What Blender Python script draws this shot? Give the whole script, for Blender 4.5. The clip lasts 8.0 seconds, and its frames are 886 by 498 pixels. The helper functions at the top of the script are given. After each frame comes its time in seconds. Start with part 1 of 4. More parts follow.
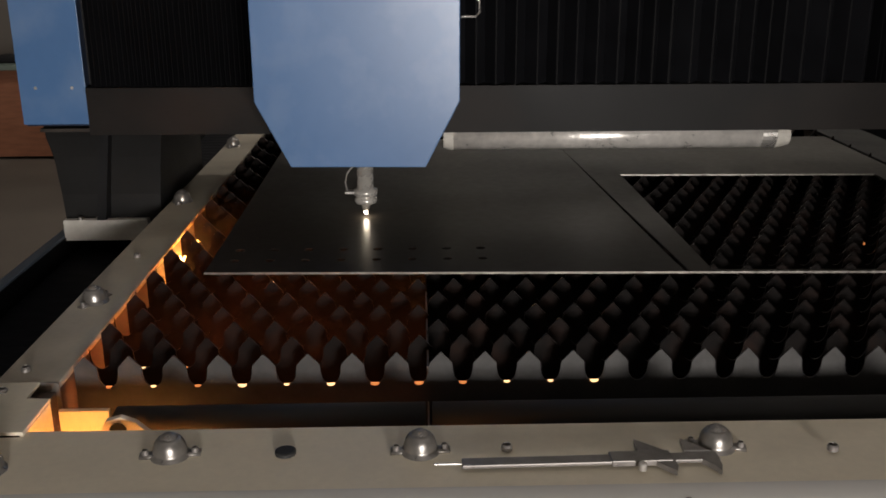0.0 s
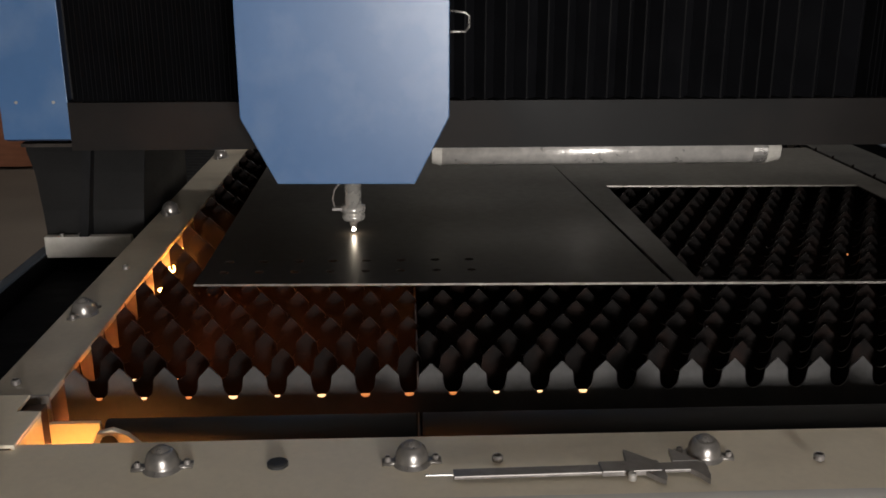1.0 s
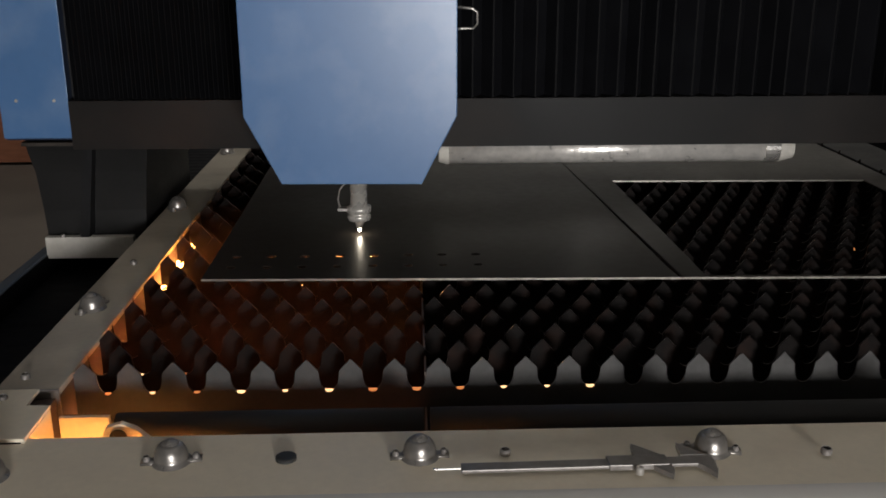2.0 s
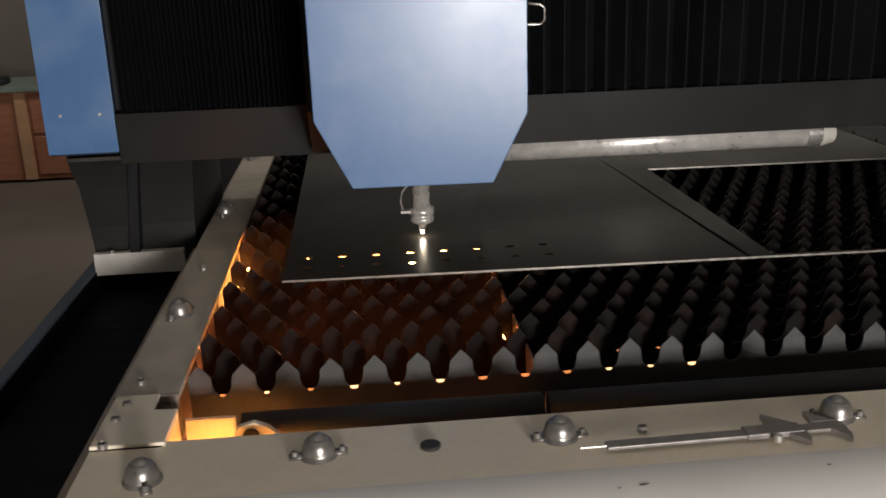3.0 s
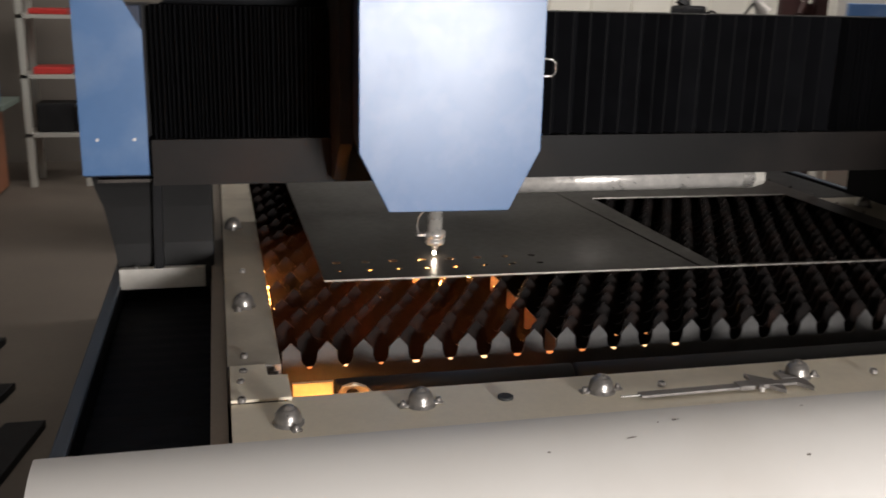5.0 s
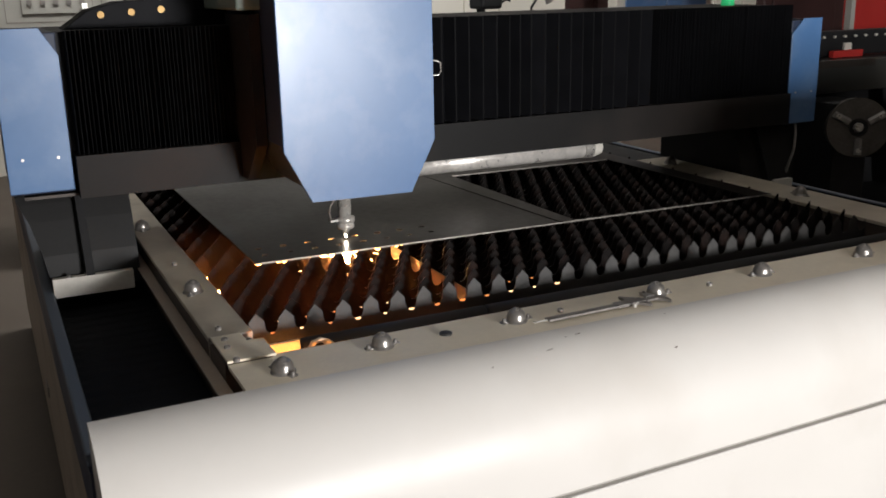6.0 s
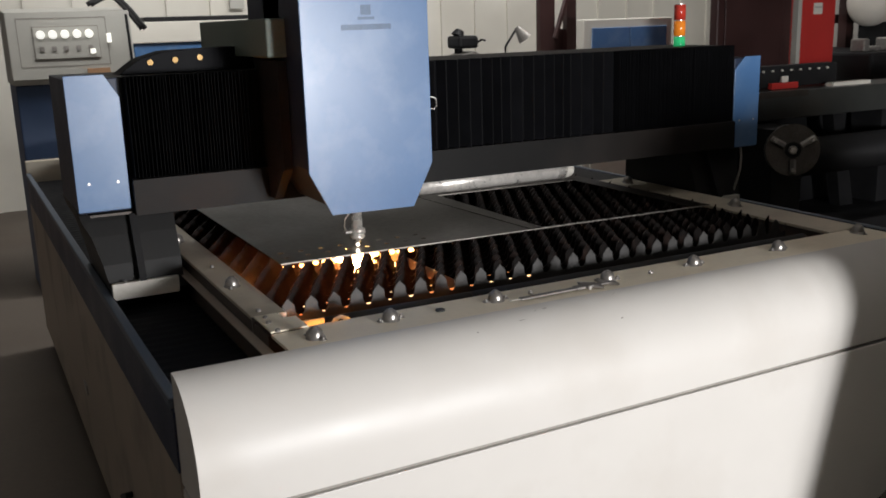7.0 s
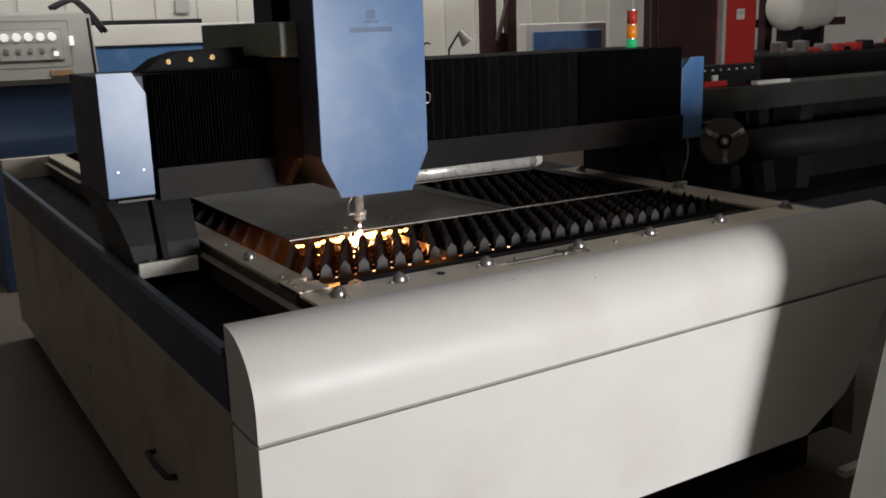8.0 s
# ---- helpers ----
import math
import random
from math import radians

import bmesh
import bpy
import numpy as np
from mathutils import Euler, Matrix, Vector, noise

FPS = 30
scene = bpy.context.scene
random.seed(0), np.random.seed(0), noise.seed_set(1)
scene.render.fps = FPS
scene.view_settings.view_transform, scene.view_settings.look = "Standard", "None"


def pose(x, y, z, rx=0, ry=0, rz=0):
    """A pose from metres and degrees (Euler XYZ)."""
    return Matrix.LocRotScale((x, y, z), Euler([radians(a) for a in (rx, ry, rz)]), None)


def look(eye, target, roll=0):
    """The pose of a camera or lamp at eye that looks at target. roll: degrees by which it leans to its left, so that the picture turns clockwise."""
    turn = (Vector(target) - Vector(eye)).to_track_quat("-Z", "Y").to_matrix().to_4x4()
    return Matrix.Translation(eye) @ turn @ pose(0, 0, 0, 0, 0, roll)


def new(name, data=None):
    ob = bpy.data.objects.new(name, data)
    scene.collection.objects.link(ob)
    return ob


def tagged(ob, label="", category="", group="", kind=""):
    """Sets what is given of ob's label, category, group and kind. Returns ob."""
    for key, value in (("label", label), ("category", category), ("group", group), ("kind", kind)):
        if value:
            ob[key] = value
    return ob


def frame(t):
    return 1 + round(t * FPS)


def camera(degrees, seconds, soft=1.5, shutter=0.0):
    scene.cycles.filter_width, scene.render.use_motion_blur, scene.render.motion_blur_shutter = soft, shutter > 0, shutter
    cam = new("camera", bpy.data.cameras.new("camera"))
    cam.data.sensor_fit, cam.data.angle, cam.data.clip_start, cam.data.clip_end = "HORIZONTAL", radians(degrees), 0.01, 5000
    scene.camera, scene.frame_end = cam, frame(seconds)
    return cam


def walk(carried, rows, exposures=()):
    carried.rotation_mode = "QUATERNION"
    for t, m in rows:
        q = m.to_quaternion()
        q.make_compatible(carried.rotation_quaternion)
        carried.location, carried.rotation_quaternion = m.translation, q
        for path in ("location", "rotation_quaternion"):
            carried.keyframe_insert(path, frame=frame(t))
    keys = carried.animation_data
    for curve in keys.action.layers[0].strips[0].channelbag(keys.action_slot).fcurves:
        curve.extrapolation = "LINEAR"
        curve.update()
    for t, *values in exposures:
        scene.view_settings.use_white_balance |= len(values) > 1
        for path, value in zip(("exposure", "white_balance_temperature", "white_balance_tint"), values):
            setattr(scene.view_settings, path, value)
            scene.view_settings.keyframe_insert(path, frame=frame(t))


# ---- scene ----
cam = camera(50.0, 8.0, soft=1.7, shutter=0.3)
PATH = [
    (0, (0.236, -0.791, 1.335), (0.284, 1.114, 0.729), -0.2),
    (0.5, (0.236, -0.796, 1.339), (0.314, 1.111, 0.74), -0.0),
    (1, (0.23, -0.798, 1.34), (0.31, 1.113, 0.753), -0.0),
    (1.5, (0.227, -0.796, 1.338), (0.308, 1.114, 0.749), -0.1),
    (2, (0.227, -0.8, 1.34), (0.297, 1.108, 0.744), -0.1),
    (2.2, (0.223, -0.807, 1.338), (0.244, 1.099, 0.733), -0.1),
    (3.3, (-0.016, -0.815, 1.337), (0.252, 1.076, 0.744), -2.2),
    (3.5, (-0.058, -0.815, 1.343), (0.291, 1.05, 0.711), -1.2),
    (3.7, (-0.092, -0.832, 1.334), (0.257, 1.043, 0.733), 0.3),
    (4, (-0.113, -0.895, 1.333), (0.248, 0.982, 0.744), 2.1),
    (4.2, (-0.128, -0.936, 1.324), (0.154, 0.954, 0.734), 1.7),
    (4.5, (-0.152, -1.001, 1.328), (0.113, 0.885, 0.72), 2.7),
    (4.7, (-0.169, -1.016, 1.355), (0.142, 0.874, 0.778), 2.5),
    (5, (-0.226, -1.039, 1.365), (0.223, 0.84, 0.847), 1.3),
    (5.2, (-0.283, -1.033, 1.365), (0.311, 0.802, 0.837), 0.0),
    (6.3, (-0.556, -1.402, 1.418), (0.287, 0.332, 0.884), -1.1),
    (6.5, (-0.589, -1.499, 1.403), (0.231, 0.246, 0.874), -1.6),
    (6.8, (-0.648, -1.560, 1.443), (0.214, 0.178, 0.957), -1.9),
    (7, (-0.698, -1.598, 1.437), (0.184, 0.135, 0.971), -1.8),
    (7.3, (-0.811, -1.637, 1.427), (0.156, 0.056, 0.981), -2.6),
    (7.5, (-0.887, -1.668, 1.417), (0.120, -0.015, 0.912), -2.8),
    (7.7, (-0.929, -1.709, 1.439), (0.080, -0.055, 0.941), -3.0),
    (8, (-0.983, -1.793, 1.44), (0.031, -0.133, 0.978), -1.7),
]
walk(cam, [(t, look(e, g, r)) for t, e, g, r in PATH],
     exposures=[(0, -0.26, 6750, 12), (2.2, -0.38, 6400, 10), (3.4, 0.1, 6750, 12), (5.2, 0.17, 6500, 12), (6.3, 0.26, 6350, 10),
                (7.0, 0.09, 6300, 10), (8, -0.18, 6250, 10)])

# ---- light ----
world = bpy.data.worlds.new("world")
scene.world = world
world.use_nodes = True
world.node_tree.nodes["Background"].inputs[0].default_value = (0.55, 0.6, 0.7, 1)
world.node_tree.nodes["Background"].inputs[1].default_value = 0.03


def area_lamp(name, eye, target, sx, sy, watts, colour):
    data = bpy.data.lights.new(name, "AREA")
    data.shape, data.size, data.size_y, data.energy, data.color = "RECTANGLE", sx, sy, watts, colour
    ob = new(name, data)
    ob.matrix_world = look(eye, target)
    return ob


# daylight through the window behind the camera
area_lamp("window_light", (0.95, -3.63, 1.19), (0.5, 0.2, 1.0), 0.70, 0.42, 155, (1.0, 0.975, 0.95))
# added fill lamp, no known source, brightens the far wall and the console
area_lamp("skylight_light", (2.3, 3.5, 4.0), (2.1, 6.2, 1.3), 6.0, 0.7, 190, (1.0, 0.97, 0.92))

# ---- materials ----
def material(name, colour, rough=0.5, metal=0.0, vary=0.25, scale=12.0, fine=140.0, bump=0.08, island=0.0, spec=0.5,
             dirt=None, dirt_amount=0.0, dirt_scale=4.0, stretch=None, emit=0.0, per_object=0.0, gloss_vary=0.08):
    m = bpy.data.materials.new(name)
    m.use_nodes = True
    nt = m.node_tree
    b = nt.nodes["Principled BSDF"]
    b.inputs["Metallic"].default_value = metal
    b.inputs["Specular IOR Level"].default_value = spec
    co = nt.nodes.new("ShaderNodeTexCoord")
    mp = nt.nodes.new("ShaderNodeMapping")
    if stretch:
        mp.inputs["Scale"].default_value = stretch
    nt.links.new(co.outputs["Object"], mp.inputs[0])

    def noise_tex(s, detail):
        n = nt.nodes.new("ShaderNodeTexNoise")
        n.inputs["Scale"].default_value, n.inputs["Detail"].default_value = s, detail
        nt.links.new(mp.outputs[0], n.inputs["Vector"])
        return n

    big, small = noise_tex(scale, 5), noise_tex(fine, 3)
    mixn = nt.nodes.new("ShaderNodeMath")
    mixn.operation = "MULTIPLY_ADD"
    mixn.inputs[1].default_value = 0.65
    nt.links.new(big.outputs[0], mixn.inputs[0])
    half = nt.nodes.new("ShaderNodeMath")
    half.operation, half.inputs[1].default_value = "MULTIPLY", 0.35
    nt.links.new(small.outputs[0], half.inputs[0])
    nt.links.new(half.outputs[0], mixn.inputs[2])
    ramp = nt.nodes.new("ShaderNodeMapRange")
    ramp.inputs[1].default_value, ramp.inputs[2].default_value = 0.3, 0.7
    ramp.inputs[3].default_value, ramp.inputs[4].default_value = 1 - vary, 1 + vary
    nt.links.new(mixn.outputs[0], ramp.inputs[0])
    value = ramp.outputs[0]
    if per_object or island:
        src = nt.nodes.new("ShaderNodeObjectInfo").outputs["Random"] if per_object else nt.nodes.new("ShaderNodeNewGeometry").outputs["Random Per Island"]
        r2 = nt.nodes.new("ShaderNodeMapRange")
        k = per_object or island
        r2.inputs[3].default_value, r2.inputs[4].default_value = 1 - k, 1 + k
        nt.links.new(src, r2.inputs[0])
        mm = nt.nodes.new("ShaderNodeMath")
        mm.operation = "MULTIPLY"
        nt.links.new(value, mm.inputs[0])
        nt.links.new(r2.outputs[0], mm.inputs[1])
        value = mm.outputs[0]
    tint = nt.nodes.new("ShaderNodeVectorMath")
    tint.operation = "SCALE"
    tint.inputs[0].default_value = colour
    nt.links.new(value, tint.inputs["Scale"])
    out = tint.outputs[0]
    if dirt:
        dn = noise_tex(dirt_scale, 8)
        dr = nt.nodes.new("ShaderNodeMapRange")
        dr.inputs[1].default_value, dr.inputs[2].default_value = 0.5, 0.72
        dr.inputs[3].default_value, dr.inputs[4].default_value = 0.0, dirt_amount
        nt.links.new(dn.outputs[0], dr.inputs[0])
        mx = nt.nodes.new("ShaderNodeMix")
        mx.data_type = "RGBA"
        mx.inputs["B"].default_value = (0, 0, 0, 1)
        sock = [i for i in mx.inputs if i.type == "RGBA"]
        nt.links.new(dr.outputs[0], mx.inputs[0])
        nt.links.new(out, sock[0])
        sock[1].default_value = (*dirt, 1)
        out = [o for o in mx.outputs if o.type == "RGBA"][0]
    nt.links.new(out, b.inputs["Base Color"])
    rr = nt.nodes.new("ShaderNodeMapRange")
    rr.inputs[1].default_value, rr.inputs[2].default_value = 0.3, 0.7
    rr.inputs[3].default_value, rr.inputs[4].default_value = max(rough - gloss_vary, 0.03), min(rough + gloss_vary, 1)
    nt.links.new(mixn.outputs[0], rr.inputs[0])
    nt.links.new(rr.outputs[0], b.inputs["Roughness"])
    if bump:
        bp = nt.nodes.new("ShaderNodeBump")
        bp.inputs["Strength"].default_value, bp.inputs["Distance"].default_value = bump, 0.004
        nt.links.new(mixn.outputs[0], bp.inputs["Height"])
        nt.links.new(bp.outputs[0], b.inputs["Normal"])
    if emit:
        b.inputs["Emission Color"].default_value = (*colour, 1)
        b.inputs["Emission Strength"].default_value = emit
    return m


M = dict(
    blue=material("blue_paint", (0.071, 0.162, 0.340), 0.33, spec=0.58, vary=0.05, gloss_vary=0.03, scale=7, fine=60, bump=0.015, dirt=(0.20, 0.29, 0.44), dirt_amount=0.4, dirt_scale=9),
    dark_blue=material("dark_blue_paint", (0.024, 0.034, 0.062), 0.45, spec=0.3, vary=0.15, scale=6, bump=0.04),
    white=material("cream_paint", (0.625, 0.60, 0.565), 0.47, spec=0.4, vary=0.025, scale=2, fine=9, bump=0.006, dirt=(0.47, 0.43, 0.38), dirt_amount=0.32, dirt_scale=4),
    frame=material("frame_paint", (0.80, 0.715, 0.565), 0.42, vary=0.08, scale=9, bump=0.05, spec=0.3, dirt=(0.36, 0.30, 0.22), dirt_amount=0.35, dirt_scale=9),
    rail=material("rail_paint", (0.56, 0.50, 0.40), 0.45, vary=0.12, scale=9, bump=0.05, spec=0.3, dirt=(0.25, 0.21, 0.16), dirt_amount=0.5, dirt_scale=7),
    # cream paint darkened by the side wall's shade, dirt added; also on the rail lip
    side=material("side_paint", (0.36, 0.30, 0.24), 0.5, vary=0.15, scale=4, bump=0.05, dirt=(0.08, 0.07, 0.06), dirt_amount=0.5),
    seam=material("dark_gap", (0.30, 0.28, 0.25), 0.7, vary=0.2),
    bellows=material("bellows_cloth", (0.0080, 0.0082, 0.0098), 0.6, vary=0.25, scale=20, bump=0.08, spec=0.1),
    beam=material("beam_paint", (0.0078, 0.0074, 0.0072), 0.5, vary=0.4, scale=3, bump=0.06, spec=0.14, dirt=(0.026, 0.020, 0.017), dirt_amount=0.7, dirt_scale=3),
    # lighter copy of the slat steel: the light on the front row
    front_slat=material("lit_front_slat_steel", (0.052, 0.050, 0.048), 0.5, 0.2, vary=0.3, scale=25, bump=0.15),
    # near-black includes the shade that falls on the rows behind
    slat=material("shaded_slat_steel", (0.0066, 0.0052, 0.0047), 0.6, 0.0, vary=0.45, scale=25, bump=0.2, spec=0.08, dirt=(0.026, 0.012, 0.008), dirt_amount=0.6, dirt_scale=18, per_object=0.2),
    plate=material("sheet_steel", (0.0255, 0.0218, 0.019), 0.36, 0.05, vary=0.3, scale=4, fine=60, bump=0.03, spec=0.17, dirt=(0.020, 0.018, 0.013), dirt_amount=0.7, dirt_scale=3),
    edge=material("cut_steel_edge", (0.34, 0.31, 0.28), 0.35, 0.8, vary=0.2, scale=60),
    chrome=material("bright_steel", (0.66, 0.63, 0.59), 0.30, 0.75, vary=0.15, scale=60, bump=0.03),
    steel=material("grey_steel", (0.36, 0.34, 0.32), 0.38, 0.7, vary=0.2, scale=40, bump=0.05),
    foil=material("foil_wrap", (0.80, 0.76, 0.71), 0.32, 0.45, vary=0.25, scale=30, fine=90, bump=0.6),
    brass=material("brass", (0.26, 0.16, 0.055), 0.45, 0.6, vary=0.1),
    rubber=material("black_rubber", (0.02, 0.02, 0.02), 0.6, vary=0.2),
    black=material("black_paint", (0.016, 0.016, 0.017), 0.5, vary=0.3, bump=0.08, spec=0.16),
    inner=material("bed_inside", (0.075, 0.057, 0.046), 0.7, vary=0.3, scale=10, bump=0.2),
    bar=material("bar_paint", (0.62, 0.59, 0.53), 0.45, vary=0.12, scale=20, dirt=(0.3, 0.27, 0.22), dirt_amount=0.4, dirt_scale=14),
    concrete=material("concrete", (0.118, 0.097, 0.078), 0.75, vary=0.2, scale=1.6, fine=40, bump=0.15, dirt=(0.08, 0.062, 0.047), dirt_amount=0.6, dirt_scale=1.2),
    wall=material("wall_panel", (0.70, 0.67, 0.60), 0.55, vary=0.05, scale=2, bump=0.02, dirt=(0.5, 0.46, 0.4), dirt_amount=0.3, dirt_scale=1.5),
    pale_wall=material("hall_wall", (0.58, 0.56, 0.53), 0.8, vary=0.12, scale=1.5, bump=0.06),
    side_wall=material("dark_brown_wall", (0.16, 0.14, 0.12), 0.8, vary=0.2, scale=1.5, bump=0.06),
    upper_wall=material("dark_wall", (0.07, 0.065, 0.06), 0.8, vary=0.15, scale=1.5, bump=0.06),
    ceiling=material("hall_ceiling", (0.58, 0.57, 0.55), 0.8, vary=0.1, scale=1.2, bump=0.05),
    wood=material("desk_wood", (0.30, 0.12, 0.065), 0.5, vary=0.25, scale=8, fine=90, stretch=(1, 1, 6), bump=0.06),
    wood_light=material("desk_edge", (0.42, 0.24, 0.13), 0.5, vary=0.2, scale=10, bump=0.05),
    red=material("red_paint", (0.50, 0.035, 0.03), 0.4, vary=0.12, scale=4),
    maroon=material("maroon_paint", (0.036, 0.013, 0.012), 0.5, vary=0.3, scale=4),
    grey=material("grey_paint", (0.46, 0.45, 0.41), 0.45, vary=0.08, scale=5),
    green=material("green_lens", (0.03, 0.40, 0.14), 0.2, vary=0.05, emit=0.5),
    amber=material("amber_lens", (0.75, 0.22, 0.02), 0.2, vary=0.05, emit=0.25),
    redlens=material("red_lens", (0.6, 0.05, 0.03), 0.2, vary=0.05),
    moss=material("grey_green_paint", (0.16, 0.20, 0.17), 0.5, vary=0.2, scale=5),
    orange=material("orange_plastic", (0.8, 0.15, 0.03), 0.4, vary=0.1),
    lit=material("lit_button", (0.95, 0.93, 0.85), 0.3, vary=0.03, emit=0.8),
    tooth_edge=material("slat_edge", (0.075, 0.066, 0.06), 0.40, 0.6, vary=0.5, scale=60, bump=0.1),
    worn=material("worn_dark_steel", (0.055, 0.046, 0.04), 0.45, 0.5, vary=0.35, scale=18, bump=0.1),
    nozzle=material("nozzle_steel", (0.62, 0.59, 0.54), 0.28, 0.5, vary=0.12, scale=60, bump=0.03),
    bead=material("valley_glow", (1.0, 0.60, 0.30), 0.5, vary=0.02, bump=0, emit=2.2),
    dim_bead=material("dim_valley_glow", (1.0, 0.33, 0.10), 0.5, vary=0.02, bump=0, emit=0.9),
    emblem=material("emblem_grey", (0.055, 0.11, 0.21), 0.4, vary=0.2, scale=30, bump=0.02),
    navy=material("navy_paint", (0.020, 0.030, 0.066), 0.45, vary=0.15, scale=5, bump=0.03),
    partition=material("partition_steel", (0.13, 0.10, 0.08), 0.5, 0.2, vary=0.3, scale=15, bump=0.1),
    # darker than the cloth, to cancel the light that fold tips catch
    fold_tip=material("bellows_fold_tip", (0.004, 0.004, 0.0045), 0.6, spec=0.07, vary=0.7, scale=8, bump=0.05),
    gunmetal=material("gunmetal_paint", (0.035, 0.037, 0.035), 0.4, vary=0.25, scale=5, bump=0.05, dirt=(0.06, 0.05, 0.04), dirt_amount=0.4),
    leg=material("leg_paint", (0.013, 0.0127, 0.0125), 0.5, vary=0.25, scale=6, bump=0.05, spec=0.2),
    chuck=material("chuck_steel", (0.11, 0.10, 0.09), 0.4, 0.6, vary=0.4, scale=14, bump=0.1),
    scuff=material("scuff_dirt", (0.16, 0.135, 0.11), 0.7, vary=0.4, scale=200),
    gauge=material("gauge_steel", (0.27, 0.25, 0.235), 0.4, 0.6, vary=0.25, scale=60, bump=0.03),
    console_blue=material("console_blue_paint", (0.045, 0.078, 0.16), 0.5, vary=0.1, scale=4, bump=0.02),
    dome=material("dull_steel", (0.30, 0.28, 0.26), 0.33, 0.75, vary=0.2, scale=60, bump=0.04),
    rim=material("rim_paint", (0.10, 0.125, 0.165), 0.45, vary=0.12, scale=6, bump=0.03),
    point=material("cut_point", (1.0, 0.86, 0.66), 0.5, vary=0.02, bump=0, emit=240.0),
    spark=material("spark_core", (1.0, 0.50, 0.15), 0.5, vary=0.02, bump=0, emit=900.0),
    jet=material("spark_jet", (1.0, 0.46, 0.15), 0.5, vary=0.02, bump=0, emit=34.0),
    far_jet=material("far_spark_jet", (1.0, 0.37, 0.09), 0.5, vary=0.02, bump=0, emit=14.0),
    corner=material("added_glow", (1.0, 0.41, 0.09), 0.5, vary=0.02, bump=0, emit=46.0),
    glow=material("spark_fall", (1.0, 0.32, 0.06), 0.5, vary=0.02, bump=0, emit=50.0),
    scatter=material("spark_smoke_glow", (1.0, 0.27, 0.08), 0.5, vary=0.02, bump=0, emit=400.0),
    ember=material("spark_streak", (1.0, 0.42, 0.10), 0.5, vary=0.02, bump=0, emit=60.0),
)

# ---- helpers for shapes ----
ORIGIN = {}


def thing(name, at, label, category, group="", kind=""):
    ob = new(name)
    ob.location = at
    ORIGIN[ob] = Vector(at)
    return tagged(ob, label, category, group, kind)


def smooth(me, on):
    if on:
        for p in me.polygons:
            p.use_smooth = True


def part(name, bm, mat, parent=None, label="", round_off=False):
    me = bpy.data.meshes.new(name)
    o = ORIGIN.get(parent, Vector())
    bmesh.ops.translate(bm, verts=bm.verts, vec=-o)
    bmesh.ops.recalc_face_normals(bm, faces=bm.faces)
    bm.to_mesh(me)
    bm.free()
    smooth(me, round_off)
    me.materials.append(M[mat])
    ob = new(name, me)
    if parent is not None:
        ob.parent = parent
    ORIGIN[ob] = o
    if label:
        ob["label"] = label
    return ob


def shared(name, me, parent, loc, turn=0):
    ob = new(name, me)
    ob.parent = parent
    ob.location = Vector(loc) - ORIGIN[parent]
    ob.rotation_euler[2] = turn
    ORIGIN[ob] = ORIGIN[parent]
    return ob


def box(bm, x0, x1, y0, y1, z0, z1, bevel=0.0):
    r = bmesh.ops.create_cube(bm, size=1)
    vs = r["verts"]
    for v in vs:
        v.co = Vector(((x0 + x1) / 2 + v.co.x * (x1 - x0), (y0 + y1) / 2 + v.co.y * (y1 - y0), (z0 + z1) / 2 + v.co.z * (z1 - z0)))
    if bevel:
        es = list({e for v in vs for e in v.link_edges})
        bmesh.ops.bevel(bm, geom=es, offset=bevel, segments=2, profile=0.5, affect="EDGES")
    return bm


def boxed(*a, **k):
    return box(bmesh.new(), *a, **k)


def prism(bm, pts, axis, a, b, bevel=0.0):
    """pts in the plane across the axis: x -> (y, z), y -> (x, z), z -> (x, y)."""
    def co(p, d):
        return {"x": (d, p[0], p[1]), "y": (p[0], d, p[1]), "z": (p[0], p[1], d)}[axis]
    f1 = [bm.verts.new(co(p, a)) for p in pts]
    f2 = [bm.verts.new(co(p, b)) for p in pts]
    n = len(pts)
    caps = [bm.faces.new(f1), bm.faces.new(f2)]
    for i in range(n):
        bm.faces.new((f1[i], f1[(i + 1) % n], f2[(i + 1) % n], f2[i]))
    if bevel:
        es = list({e for f in caps for e in f.edges})
        bmesh.ops.bevel(bm, geom=es, offset=bevel, segments=2, profile=0.5, affect="EDGES")
    return bm


def rod(bm, p0, p1, r0, r1=None, seg=16, cap=True):
    p0, p1 = Vector(p0), Vector(p1)
    d = p1 - p0
    m = Matrix.Translation((p0 + p1) / 2) @ d.to_track_quat("Z", "Y").to_matrix().to_4x4()
    bmesh.ops.create_cone(bm, cap_ends=cap, segments=seg, radius1=r0, radius2=r0 if r1 is None else r1, depth=d.length, matrix=m)
    return bm


def lathe(bm, pts, at, seg=20):
    """pts: (radius, height) from the bottom up, round a vertical axis at at."""
    rings = []
    for r, h in pts:
        rings.append([bm.verts.new((at[0] + r * math.cos(2 * math.pi * i / seg), at[1] + r * math.sin(2 * math.pi * i / seg), at[2] + h)) for i in range(seg)])
    for a, b in zip(rings, rings[1:]):
        for i in range(seg):
            bm.faces.new((a[i], a[(i + 1) % seg], b[(i + 1) % seg], b[i]))
    bm.faces.new(rings[0])
    bm.faces.new(rings[-1])
    return bm


